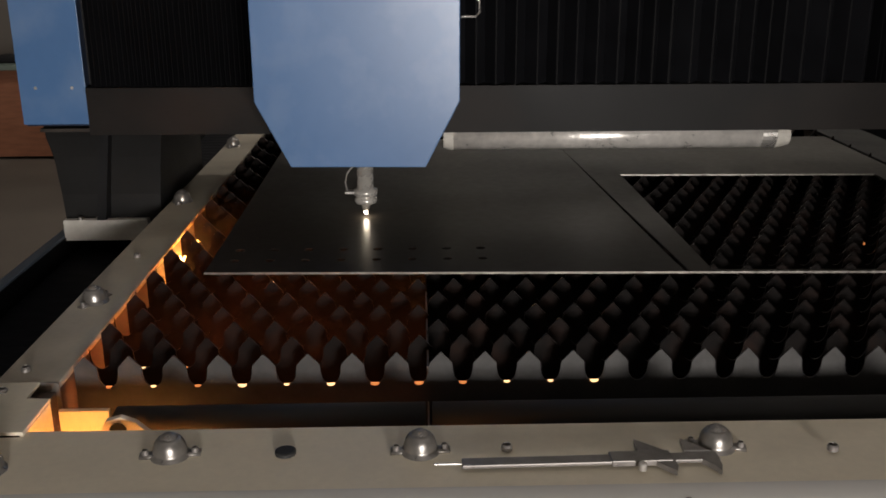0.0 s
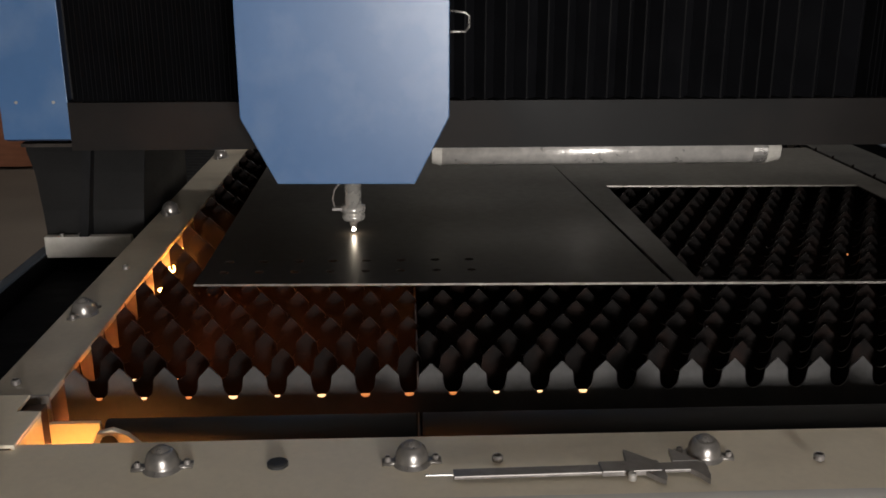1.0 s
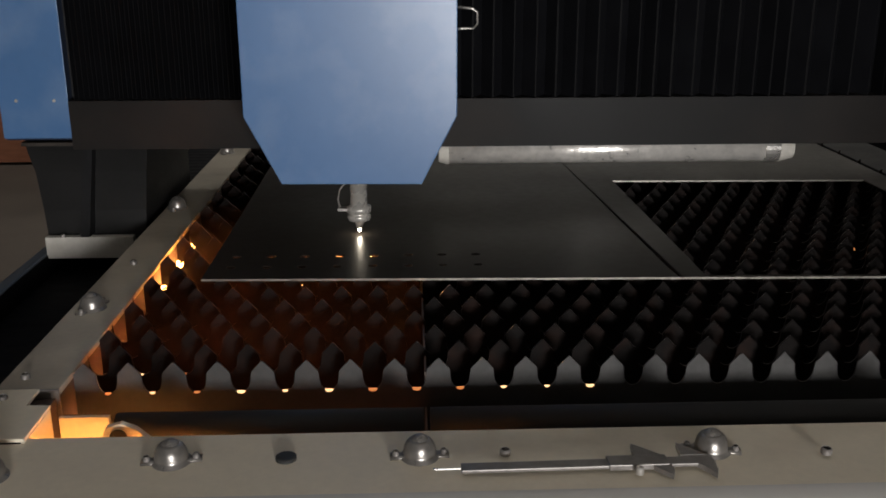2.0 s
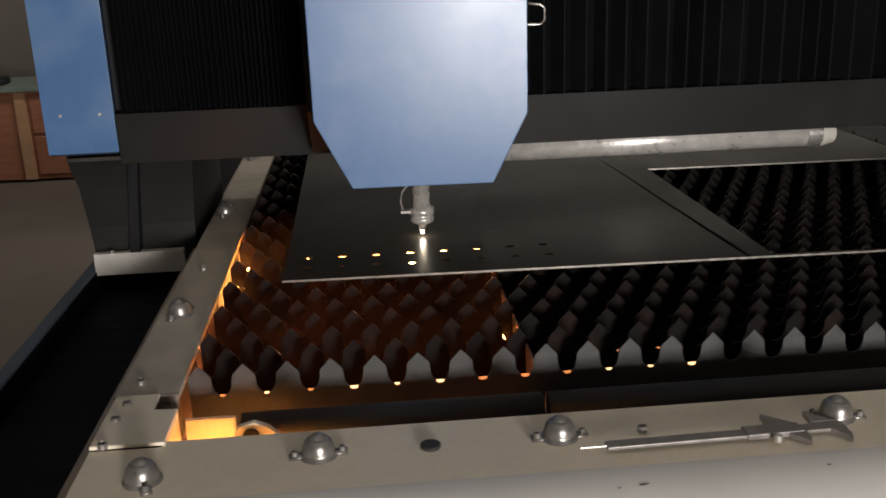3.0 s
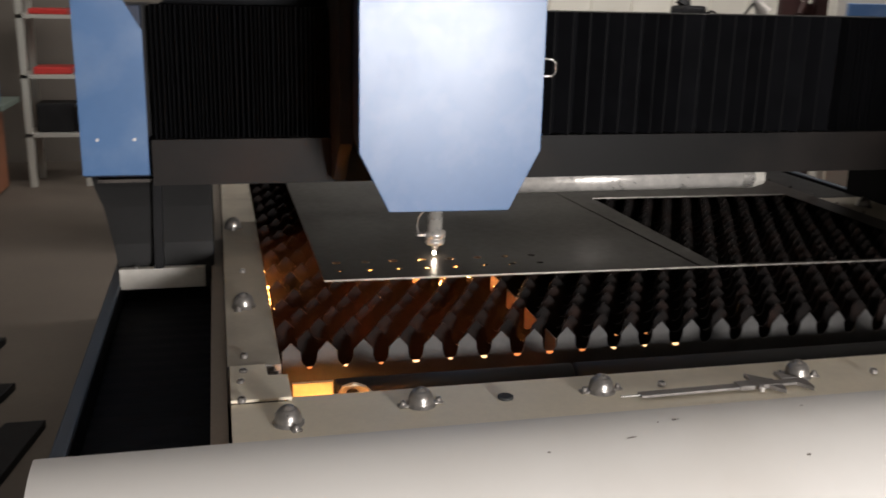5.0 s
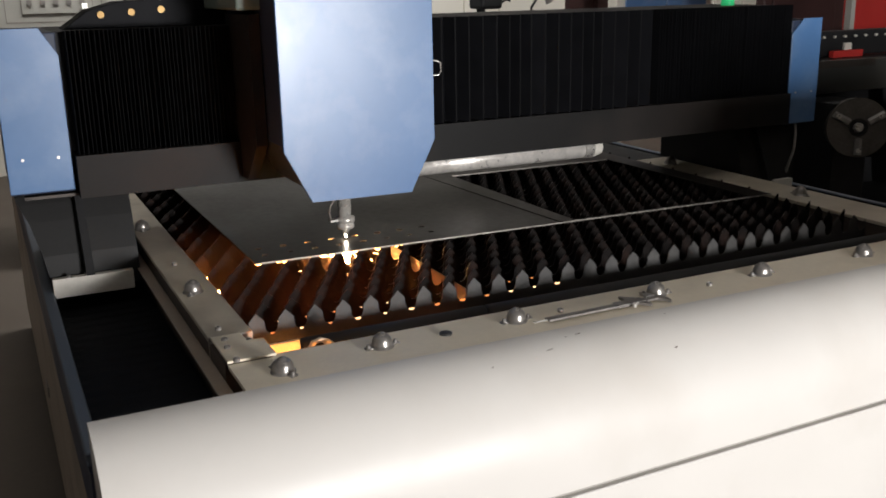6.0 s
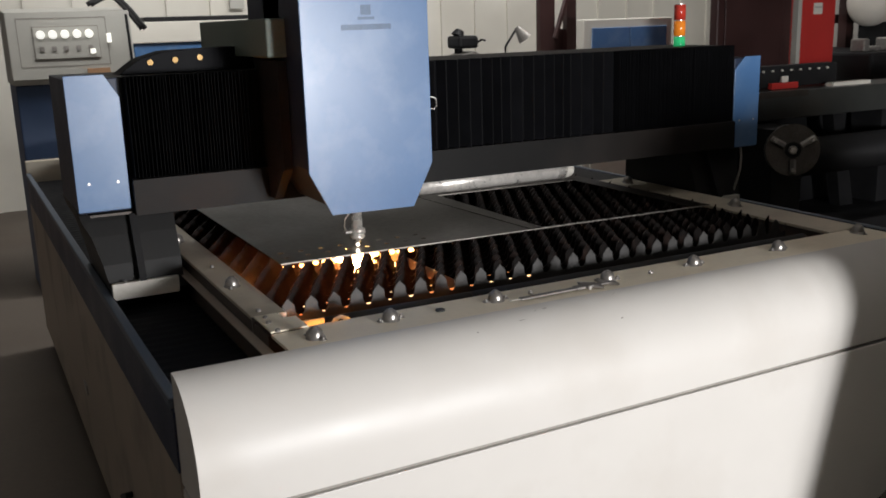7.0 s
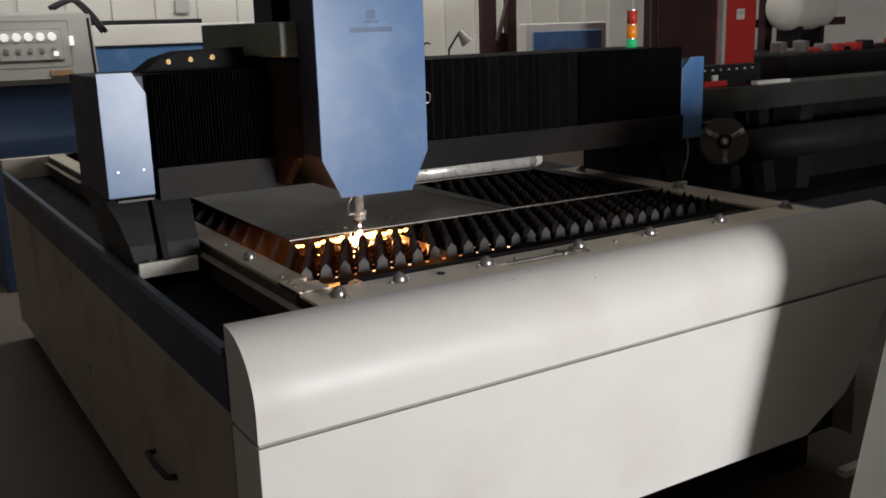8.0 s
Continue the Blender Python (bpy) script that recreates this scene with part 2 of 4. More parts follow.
def pipe(bm, pts, r, seg=8):
    """One swept round tube along the points."""
    pts = [Vector(p) for p in pts]
    rings = []
    up = Vector((0.31, 0.23, 0.92))
    for i, p in enumerate(pts):
        d = (pts[min(i + 1, len(pts) - 1)] - pts[max(i - 1, 0)]).normalized()
        u = d.cross(up).normalized()
        w = d.cross(u)
        rings.append([bm.verts.new(p + r * (math.cos(2 * math.pi * k / seg) * u + math.sin(2 * math.pi * k / seg) * w)) for k in range(seg)])
    for q0, q1 in zip(rings, rings[1:]):
        for k in range(seg):
            bm.faces.new((q0[k], q0[(k + 1) % seg], q1[(k + 1) % seg], q1[k])).smooth = True
    bm.faces.new(rings[0])
    bm.faces.new(rings[-1])
    return bm


def structure(name, bm, mat, label):
    ob = part(name, bm, mat)
    return tagged(ob, label, name.split("_")[0], kind="structure")


# ---- hall ----
structure("floor", boxed(-6, 9, -3.8, 7.2, -0.1, 0), "concrete", "dusty brown concrete workshop floor with faint stains")
# left stretch, darker and browner than the rest of the far wall
structure("wall_north_side", boxed(-6, -0.5, 7.0, 7.2, 0, 2.3), "side_wall", "dark brownish stretch of the far wall behind the shelves")
WALL = structure("wall_north", boxed(-0.5, 9, 7.0, 7.2, 0, 2.3), "wall", "cream metal wall cladding at the far end")
# unseen upper wall, added dark to keep reflections in the sheets low
structure("wall_north_upper", boxed(-6, 9, 7.0, 7.2, 2.3, 4.2), "upper_wall", "unseen upper wall, dark so the steel sheets reflect less light")
# unseen hall walls and ceiling, colour raised so they bounce light back
structure("wall_west", boxed(-6.2, -6, -3.8, 7.2, 0, 4.2), "pale_wall", "unseen pale grey workshop wall that bounces light")
structure("wall_east", boxed(9, 9.2, -3.8, 7.2, 0, 4.2), "pale_wall", "unseen pale grey workshop wall that bounces light")
bm = boxed(-6, 0.5, -3.8, -3.65, 0, 4.2)
box(bm, 1.4, 9, -3.8, -3.65, 0, 4.2)
box(bm, 0.5, 1.4, -3.8, -3.65, 0, 0.90)
box(bm, 0.5, 1.4, -3.8, -3.65, 1.5, 4.2)
structure("wall_south", bm, "pale_wall", "unseen pale grey workshop wall with a small window")
structure("ceiling", boxed(-6.2, 9.2, -3.8, 7.2, 4.2, 4.35), "ceiling", "unseen pale grey workshop ceiling that bounces light")

# ---- machine base ----
TOP = 0.882
base = thing("laser_cutting_machine", (0.57, 1.4, 0), "cream and blue laser cutting machine bed with steel slats", "laser cutter")


def bent_cover():
    outer = [(-0.058, TOP)]
    for k in range(15):
        a = math.pi / 2 * k / 14
        outer.append((-0.06 - 0.145 * math.sin(a), TOP - 0.145 + 0.145 * math.cos(a)))
    outer.append((-0.205, 0.682))
    bm = bmesh.new()
    rows = []
    for x, low in ((-0.43, 0.682), (1.60, 0.700)):
        rows.append([bm.verts.new((x, y, z)) for y, z in outer[:-1] + [(-0.205, low)]])
    fs = []
    for i in range(len(outer) - 1):
        fs.append(bm.faces.new((rows[0][i], rows[0][i + 1], rows[1][i + 1], rows[1][i])))
    for f in fs:
        f.smooth = True
    # end caps and back
    for x, low in ((-0.43, 0.682), (1.60, 0.700)):
        bm.faces.new([bm.verts.new((x, y, z)) for y, z in outer[:-1] + [(-0.205, low), (-0.058, low)]])
    return part("front_cover", bm, "white", base, "cream painted bullnose front cover")


bent_cover()
part("seam_strip", prism(bmesh.new(), [(-0.425, 0.665), (1.56, 0.680), (1.56, 0.705), (-0.425, 0.69)], "y", -0.195, -0.06), "seam", base)
# lower front panel, its far end cut on a slant
bm = prism(bmesh.new(), [(-0.43, 0.672), (1.52, 0.690), (1.49, 0.59), (1.43, 0.49), (1.33, 0.37), (1.17, 0.28), (-0.43, 0.28)], "y", -0.205, -0.06, 0.002)
part("lower_panel", bm, "white", base, "cream painted lower front panel")
part("front_sheet", prism(bmesh.new(), [(-0.225, -0.058), (1.37, -0.058), (1.37, 0.055), (-0.152, 0.055), (-0.152, 0.044), (-0.225, 0.044)], "z", TOP - 0.006, TOP), "frame", base, "painted steel top sheet")
part("front_beam", boxed(-0.16, 1.25, -0.04, 0.045, 0.30, TOP - 0.008), "black", base, "dark inner front beam")
part("left_rail", boxed(-0.228, -0.158, 0.162, 3.0, TOP - 0.005, TOP + 0.003, bevel=0.0015), "rail", base, "dirty painted steel side rail")
part("left_inner_wall", boxed(-0.226, -0.162, 0.06, 3.0, 0.30, TOP - 0.007), "inner", base)
part("rail_lip", boxed(-0.250, -0.229, -0.055, 3.0, TOP - 0.03, TOP - 0.027), "side", base, "brownish lower rail lip")
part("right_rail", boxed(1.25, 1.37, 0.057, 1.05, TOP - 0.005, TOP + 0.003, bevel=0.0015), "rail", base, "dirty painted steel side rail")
# same rail beyond the gantry, its shade put into the black colour
part("right_rail", boxed(1.25, 1.37, 1.052, 3.0, TOP - 0.005, TOP + 0.003, bevel=0.0015), "black", base, "rear length of the side rail, shade put into its black colour")
part("right_inner_wall", boxed(1.254, 1.366, 0.06, 3.0, 0.30, TOP - 0.007), "inner", base)
part("bed_partition", prism(bmesh.new(), [(0.058, 0.312), (1.6, 0.312), (1.6, 0.88), (0.20, 0.88), (0.196, 0.838), (0.090, 0.838), (0.076, 0.872), (0.058, 0.872)], "x", 0.2425, 0.2445), "partition", base, "thin steel partition under the slats")
part("bed_floor", boxed(-0.16, 1.252, 0.05, 3.0, 0.30, 0.31), "inner", base)
part("rear_beam", boxed(-0.14, 1.60, 3.0, 3.06, 0.1, TOP), "black", base, "dark rear beam")
part("rear_corner", boxed(-0.43, -0.142, 3.0, 3.06, 0.1, TOP), "rail", base, "cream painted rear corner post")
for x0, x1 in ((-0.433, -0.428), (1.589, 1.594)):
    part("side_band", boxed(x0 - 0.001, x1 + 0.001, -0.06, 3.0, 0.70, 0.812), "navy", base, "dark blue painted band")
    part("side_wall", boxed(x0, x1, -0.06, 3.0, 0.12, 0.70), "side", base, "cream side wall, its shade put into the brownish colour")
    part("side_rim", boxed(x0 - 0.003, x1 + 0.012, -0.045, 3.0, 0.812, 0.832, bevel=0.003), "rim", base, "grey-blue painted rim")
for x0, x1 in ((-0.413, -0.23), (1.372, 1.584)):
    bm = bmesh.new()
    n = 150
    prev = None
    for i in range(n + 1):
        y = 0.0 + 3.0 * i / n
        z = 0.790 + (0.001 if i % 2 else 0)
        cur = [bm.verts.new((x0, y, z)), bm.verts.new((x1, y, z))]
        if prev:
            bm.faces.new((prev[0], prev[1], cur[1], cur[0]))
        prev = cur
    part("rail_bellows", bm, "bellows", base, "black pleated rail cover")
# black strips added to darken the inner walls of the trench
for x in (-0.4155, 1.5845):
    part("trench_liner", boxed(x, x + 0.0015, -0.05, 2.98, 0.76, 0.828), "bellows", base)
for x in (-0.3, 1.45):
    for y in (0.1, 1.5, 2.8):
        part("machine_foot", boxed(x - 0.06, x + 0.06, y - 0.06, y + 0.06, 0, 0.13), "black", base)
part("under_frame", boxed(-0.40, 1.57, 0.0, 2.95, 0.13, 0.29), "black", base)
# corner bracket on the rail's front end, open at its inner back corner
bm = prism(bmesh.new(), [(-0.225, 0.045), (-0.152, 0.045), (-0.152, 0.118), (-0.178, 0.118), (-0.178, 0.158), (-0.225, 0.158)], "z", TOP + 0.001, TOP + 0.005, 0.0008)
part("corner_bracket", bm, "frame", base, "small painted corner bracket")
part("bracket_flange", boxed(-0.156, -0.152, 0.046, 0.116, TOP - 0.05, TOP + 0.0005), "frame", base)
part("rail_end", boxed(-0.228, -0.158, 0.1585, 0.1615, TOP - 0.05, TOP + 0.003), "edge", base)


def screw_mesh():
    bm = lathe(bmesh.new(), [(0.0052, 0), (0.0052, 0.0045), (0.0038, 0.006), (0.0034, 0.0035)], (0, 0, 0), 12)
    me = bpy.data.meshes.new("screw")
    bm.to_mesh(me)
    bm.free()
    me.materials.append(M["gauge"])
    return me


SCREW = screw_mesh()
for x, y in ((0.315, 0.0), (-0.205, 0.19), (-0.208, 0.135), (-0.212, 0.10), (-0.212, 0.045), (-0.196, 0.60), (0.62, -0.01)):
    shared("screw", SCREW, base, (x, y, TOP + 0.003))


def cover_z(y):
    """Height of the bullnose cover at y."""
    return TOP - 0.145 + math.sqrt(0.145 ** 2 - max(0.0, -0.06 - y) ** 2)


rngs = random.Random(5)
for x, y, w in ((0.122, -0.120, 0.004), (0.225, -0.110, 0.014), (0.268, -0.089, 0.004), (0.291, -0.087, 0.010), (0.465, -0.080, 0.005), (0.435, -0.149, 0.008)):
    bm = bmesh.new()
    ring = []
    for k in range(10):
        a = 2 * math.pi * k / 10
        q = rngs.uniform(0.6, 1.0)
        px, py = x + 0.6 * w * q * math.cos(a), y + 0.0012 * q * math.sin(a) + 0.06 * w * math.cos(a)
        ring.append(bm.verts.new((px, py, cover_z(py) + 0.0004)))
    bm.faces.new(ring)
    bmesh.ops.solidify(bm, geom=bm.faces[:], thickness=0.0006)
    part("scuff_mark", bm, "scuff", base)
part("plug", lathe(bmesh.new(), [(0.010, 0), (0.010, 0.003), (0.008, 0.004)], (0.1075, 0.005, TOP)), "rubber", base, "black rubber plug")


def ball_meshes():
    out = {}
    bm = lathe(bmesh.new(), [(0.0185, 0), (0.0185, 0.0018), (0.0160, 0.0025), (0.0158, 0.006), (0.0150, 0.0105), (0.0137, 0.0142), (0.0116, 0.0172), (0.0092, 0.0192), (0.0086, 0.0190)], (0, 0, 0), 24)
    for sx in (-1, 1):
        box(bm, sx * 0.019 - 0.009, sx * 0.019 + 0.009, -0.0055, 0.0055, 0, 0.0025)
    out["housing"] = (bm, "dome")
    bm = bmesh.new()
    bmesh.ops.create_uvsphere(bm, u_segments=20, v_segments=12, radius=0.0103, matrix=Matrix.Translation((0, 0, 0.0132)))
    out["ball"] = (bm, "dome")
    made = {}
    for k, (b, m) in out.items():
        me = bpy.data.meshes.new(k)
        b.to_mesh(me)
        b.free()
        smooth(me, True)
        me.materials.append(M[m])
        made[k] = me
    return made


BALL = ball_meshes()
for x, y, turn in ((-0.161, -0.018, 1.9), (0, 0.005, 0.1), (0.234, 0.005, 0.05), (0.514, 0.005, -0.2), (0.755, 0.004, 0), (1.016, 0.003, 0.1), (1.31, 0.02, 1.4),
                   (-0.199, 0.409, 1.2), (-0.205, 0.933, 1.5), (-0.205, 1.45, 1.4), (1.31, 0.45, 1.5), (1.31, 0.95, 1.5)):
    z = TOP + (0.003 if y > 0.1 else 0)
    unit = shared("ball_transfer", BALL["housing"], base, (x, y, z), turn)
    b = new("ball", BALL["ball"])
    b.parent = unit
    for sx in (-1, 1):
        s = new("screw", SCREW)
        s.parent = unit
        s.location, s.scale = (sx * 0.0228, 0, 0.002), (0.62, 0.62, 0.9)

# latch inside the front corner
bm = prism(bmesh.new(), [(-0.022, 0.845), (-0.055, 0.876), (-0.070, 0.882), (-0.085, 0.878), (-0.092, 0.865), (-0.088, 0.845)], "y", 0.082, 0.090, 0.001)
part("latch_arm", bm, "frame", base, "small latch arm")
part("latch_hub", rod(bmesh.new(), (-0.073, 0.0805, 0.867), (-0.073, 0.083, 0.867), 0.009), "black", base)
part("latch_block", boxed(-0.146, -0.093, 0.118, 0.124, 0.835, 0.872, bevel=0.001), "frame", base, "small cream latch plate")
part("roller", rod(bmesh.new(), (-0.088, 0.126, 0.851), (0.240, 0.126, 0.851), 0.0195, seg=28), "rubber", base, "long black feed roller", True)
part("roller", rod(bmesh.new(), (0.247, 0.126, 0.851), (1.235, 0.126, 0.851), 0.0195, seg=28), "rubber", base, "long black feed roller", True)
loop = [(-0.432, 0.60, 0.36), (-0.455, 0.59, 0.365), (-0.46, 0.50, 0.37), (-0.455, 0.41, 0.37), (-0.432, 0.40, 0.368)]
part("side_handle", pipe(bmesh.new(), loop, 0.008), "rubber", base, "black side handle")
part("side_latch", boxed(-0.438, -0.430, 1.38, 1.45, 0.34, 0.37, bevel=0.002), "steel", base)
off = thing("offcut", (1.57, -0.085, 0), "small white offcut lying on the floor", "offcut")
part("block", boxed(1.52, 1.62, -0.10, -0.065, 0, 0.025, bevel=0.002), "wall", off)

# unseen emitters, placed below the sheet edge to light latch and bracket
bed_glow = thing("hidden_glow", (-0.11, 0.09, 0.8), "unseen orange glow pieces that light the bed corner and latch", "sparks")
rng0 = random.Random(3)
bm = bmesh.new()
for i in range(26):
    p = Vector((rng0.uniform(-0.148, -0.060), rng0.uniform(0.060, 0.078), rng0.uniform(0.785, 0.838)))
    d = Vector((rng0.uniform(-1, 1), rng0.uniform(-0.4, 0.4), rng0.uniform(-1, 1))).normalized()
    rod(bm, p, p + d * 0.014, 0.0022, 0.0008, seg=5)
for i in range(7):
    p = Vector((rng0.uniform(-0.095, -0.030), rng0.uniform(0.064, 0.074), rng0.uniform(0.842, 0.860)))
    d = Vector((rng0.uniform(-1, 1), 0, rng0.uniform(-0.4, 0.4))).normalized()
    rod(bm, p, p + d * 0.008, 0.0014, 0.0006, seg=5)
part("sparks", bm, "corner", bed_glow)["kind"] = "stuff"
# sparks multiplied under the slats to stand in for lit smoke
bm = bmesh.new()
for i in range(260):
    p = Vector((rng0.uniform(-0.15, 0.225), rng0.uniform(0.20, 0.80), rng0.uniform(0.62, 0.775)))
    d = Vector((rng0.uniform(-1, 1), rng0.uniform(-1, 1), rng0.uniform(-1, 1))).normalized()
    rod(bm, p, p + d * 0.014, 0.0012, 0.0005, seg=4)
part("sparks", bm, "scatter", bed_glow, "orange sparks under the slats, multiplied to stand for lit smoke")["kind"] = "stuff"

# light showing through the slat valleys, added as small glowing shapes
slag = thing("valley_glints", (0.2, 0.19, 0.86), "light seen through the front slat valleys, drawn as glowing pieces", "slag")


def bead_row(bms, xs, y, z, big):
    """Half-round glowing pieces, flat on top, one in each valley, for light from behind."""
    for x in xs:
        r = big * rng0.uniform(0.55, 1.1)
        bm = bms[0] if rng0.random() < 0.62 else bms[1]
        ring = [bm.verts.new((x + r * math.cos(a), y, z + 0.001 - 0.62 * r * math.sin(a))) for a in [math.pi * k / 8 for k in range(9)]]
        back = [bm.verts.new((v.co.x, y + 0.0024, v.co.z)) for v in ring]
        bm.faces.new(ring)
        bm.faces.new(back)
        for k in range(9):
            j = (k + 1) % 9
            bm.faces.new((ring[k], ring[j], back[j], back[k]))


bright_bm, dim_bm = bmesh.new(), bmesh.new()
bead_row((bright_bm, dim_bm), [-0.117 + 0.05 * k for k in range(12)], 0.1925, 0.8625, 0.0048)
bead_row((bright_bm, dim_bm), [-0.092 + 0.05 * k for k in range(5)] + [0.358, 0.408], 0.2425, 0.8625, 0.0022)
# an orange glint on a far slat, as two glowing dots
for i in range(2):
    bmesh.ops.create_icosphere(dim_bm, subdivisions=1, radius=rng0.uniform(0.0015, 0.003), matrix=Matrix.Translation((rng0.uniform(0.93, 1.0), rng0.uniform(0.65, 0.69), rng0.uniform(0.862, 0.88))))
part("beads", bright_bm, "bead", slag, "brighter glowing half-discs")["kind"] = "stuff"
part("beads", dim_bm, "dim_bead", slag, "dimmer orange glowing half-discs and dots")["kind"] = "stuff"

# steel plate, frame sheet, calliper
ZP0, ZP1 = 0.9, 0.9024


def plate_y(x):
    return 0.472 - (x + 0.066) * 0.028


def plate_with_holes():
    """The cut plate: a strip grid round two rows of round holes, and the solid rest."""
    t = thing("steel_plate", (0.26, 0.9, ZP0), "dark steel plate with two rows of cut holes on slats", "steel plate")
    bm = bmesh.new()
    x0, xe = -0.0593, 0.3527
    rows = ((0.523, 0.0068), (0.573, 0.0076))
    bands = ((0.498, 0.548), (0.548, 0.598))
    seg = 16
    for (cy, r), (ya, yb) in zip(rows, bands):
        for k in range(8):
            cx = -0.0335 + 0.0515 * k
            xa, xb = cx - 0.02575, cx + 0.02575
            ring_t, ring_b, sq_t, sq_b = [], [], [], []
            for i in range(seg):
                a = 2 * math.pi * (i + 0.5) / seg
                c, s = math.cos(a), math.sin(a)
                m = 1 / max(abs(c), abs(s))
                px, py = cx + c * r, cy + s * r * 0.8
                qx, qy = cx + c * m * 0.02575, (ya + yb) / 2 + s * m * 0.025
                ring_t.append(bm.verts.new((px, py, ZP1)))
                ring_b.append(bm.verts.new((px, py, ZP0)))
                sq_t.append(bm.verts.new((qx, qy, ZP1)))
                sq_b.append(bm.verts.new((qx, qy, ZP0)))
            for i in range(seg):
                j = (i + 1) % seg
                bm.faces.new((ring_t[i], ring_t[j], sq_t[j], sq_t[i]))
                bm.faces.new((ring_b[i], sq_b[i], sq_b[j], ring_b[j]))
                bm.faces.new((ring_t[i], ring_b[i], ring_b[j], ring_t[j]))
    # corners between the octagon-like cells and the square
    for (cy, r), (ya, yb) in zip(rows, bands):
        for k in range(8):
            cx = -0.0335 + 0.0515 * k
            step = math.pi / seg
            edge = 0.02575 * math.tan(math.pi / 4 - step)
            edy = 0.025 * math.tan(math.pi / 4 - step)
            my = (ya + yb) / 2
            for sx in (-1, 1):
                for sy in (-1, 1):
                    for z in (ZP0, ZP1):
                        bm.faces.new([bm.verts.new(p) for p in ((cx + sx * 0.02575, my + sy * 0.025, z), (cx + sx * edge, my + sy * 0.025, z), (cx + sx * 0.02575, my + sy * edy, z))])
    xl, xr = -0.066, 0.602
    prism(bm, [(xl, plate_y(xl)), (xr + 0.004, plate_y(xr)), (xr, 0.498), (xl, 0.498)], "z", ZP0, ZP1)
    prism(bm, [(xl, 0.498), (x0, 0.498), (x0, 0.598), (xl, 0.598)], "z", ZP0, ZP1)
    prism(bm, [(xe, 0.498), (xr, 0.498), (xr - 0.006, 0.598), (xe, 0.598)], "z", ZP0, ZP1)
    prism(bm, [(xl, 0.598), (xr - 0.006, 0.598), (0.548, 1.42), (-0.070, 1.42)], "z", ZP0, ZP1)
    part("sheet", bm, "plate", t)
    bm = prism(bmesh.new(), [(xl, plate_y(xl) - 0.0012), (xr + 0.0095, plate_y(xr + 0.0095) - 0.0012), (xr + 0.0095, plate_y(xr + 0.0095) - 0.0002), (xl, plate_y(xl) - 0.0002)], "z", ZP0, ZP1 + 0.0005)
    part("cut_edge", bm, "edge", t, "bright freshly cut edge")


plate_with_holes()
fr = thing("sheet_remnant", (0.9, 0.85, ZP0), "dark steel sheet remnant with a large cut-out on the slats", "steel sheet")
c = lambda y: 0.612 - (y - 0.457) * 0.066
outer = [(c(0.456), plate_y(0.61)), (1.20, plate_y(1.20)), (1.20, 1.42), (c(1.42), 1.42)]
inner = [(c(0.470) + 0.035, plate_y(0.65) + 0.009), (1.14, plate_y(1.14) + 0.009), (1.14, 1.031), (c(1.045) + 0.062, 1.045)]
bm = bmesh.new()
rings = {(k, z): [bm.verts.new((x, y, z)) for x, y in pts] for k, pts in (("o", outer), ("i", inner)) for z in (ZP0, ZP1)}
for i in range(4):
    j = (i + 1) % 4
    for z in (ZP0, ZP1):
        bm.faces.new((rings["o", z][i], rings["o", z][j], rings["i", z][j], rings["i", z][i]))
    for k in "oi":
        bm.faces.new((rings[k, ZP0][i], rings[k, ZP0][j], rings[k, ZP1][j], rings[k, ZP1][i]))
part("sheet", bm, "plate", fr)
part("cut_edge", prism(bmesh.new(), [(0.612, plate_y(0.61) - 0.0012), (1.20, plate_y(1.20) - 0.0012), (1.20, plate_y(1.2) - 0.0002), (0.612, plate_y(0.61) - 0.0002)], "z", ZP0, ZP1 + 0.0005), "edge", fr, "bright freshly cut edge")
part("hole_edge", prism(bmesh.new(), [(c(1.045) + 0.062, 1.0438), (1.14, 1.0298), (1.14, 1.0308), (c(1.045) + 0.062, 1.0448)], "z", ZP0, ZP1 + 0.0005), "edge", fr)

cal = thing("vernier_calliper", (0.38, -0.045, TOP), "grey steel vernier calliper lying on the painted sheet", "calliper")
def cbox(x0, x1, y0, y1, z0, z1):
    """A box on the calliper's slightly turned line."""
    bm = boxed(x0, x1, y0, y1, z0, z1, bevel=0.0008)
    bmesh.ops.rotate(bm, verts=bm.verts, cent=(0.4, -0.04, 0), matrix=Matrix.Rotation(radians(1.2), 3, "Z"))
    return bm
part("beam", cbox(0.272, 0.508, -0.033, -0.019, TOP + 0.004, TOP + 0.0075), "gauge", cal)
part("depth_rod", cbox(0.246, 0.30, -0.028, -0.0255, TOP + 0.005, TOP + 0.007), "chrome", cal)
part("slider", cbox(0.408, 0.464, -0.0345, -0.016, TOP + 0.003, TOP + 0.0088), "gauge", cal)
for x0, x1 in ((0.446, 0.466), (0.490, 0.506)):
    bm = prism(bmesh.new(), [(x0, -0.030), (x1, -0.030), (x1, -0.042), (x1 - 0.003, -0.051), (x0 + 0.008, -0.041)], "z", TOP + 0.003, TOP + 0.008)
    part("jaw", bm, "gauge", cal)
    bm = prism(bmesh.new(), [(x0 - 0.012, -0.016), (x1 - 0.004, -0.016), (x0 - 0.006, 0.004), (x0 - 0.010, 0.007)], "z", TOP + 0.003, TOP + 0.008)
    part("jaw", bm, "gauge", cal)
part("lock_screw", lathe(bmesh.new(), [(0.004, 0), (0.004, 0.006), (0.003, 0.007)], (0.434, -0.041, TOP + 0.004)), "chrome", cal)

# ---- gantry, drawn with the head's face at y = 0, keyed below ----
gantry = thing("gantry", (0, 0, 0), "dark bellows-covered gantry with blue covers and a cutting head", "gantry")
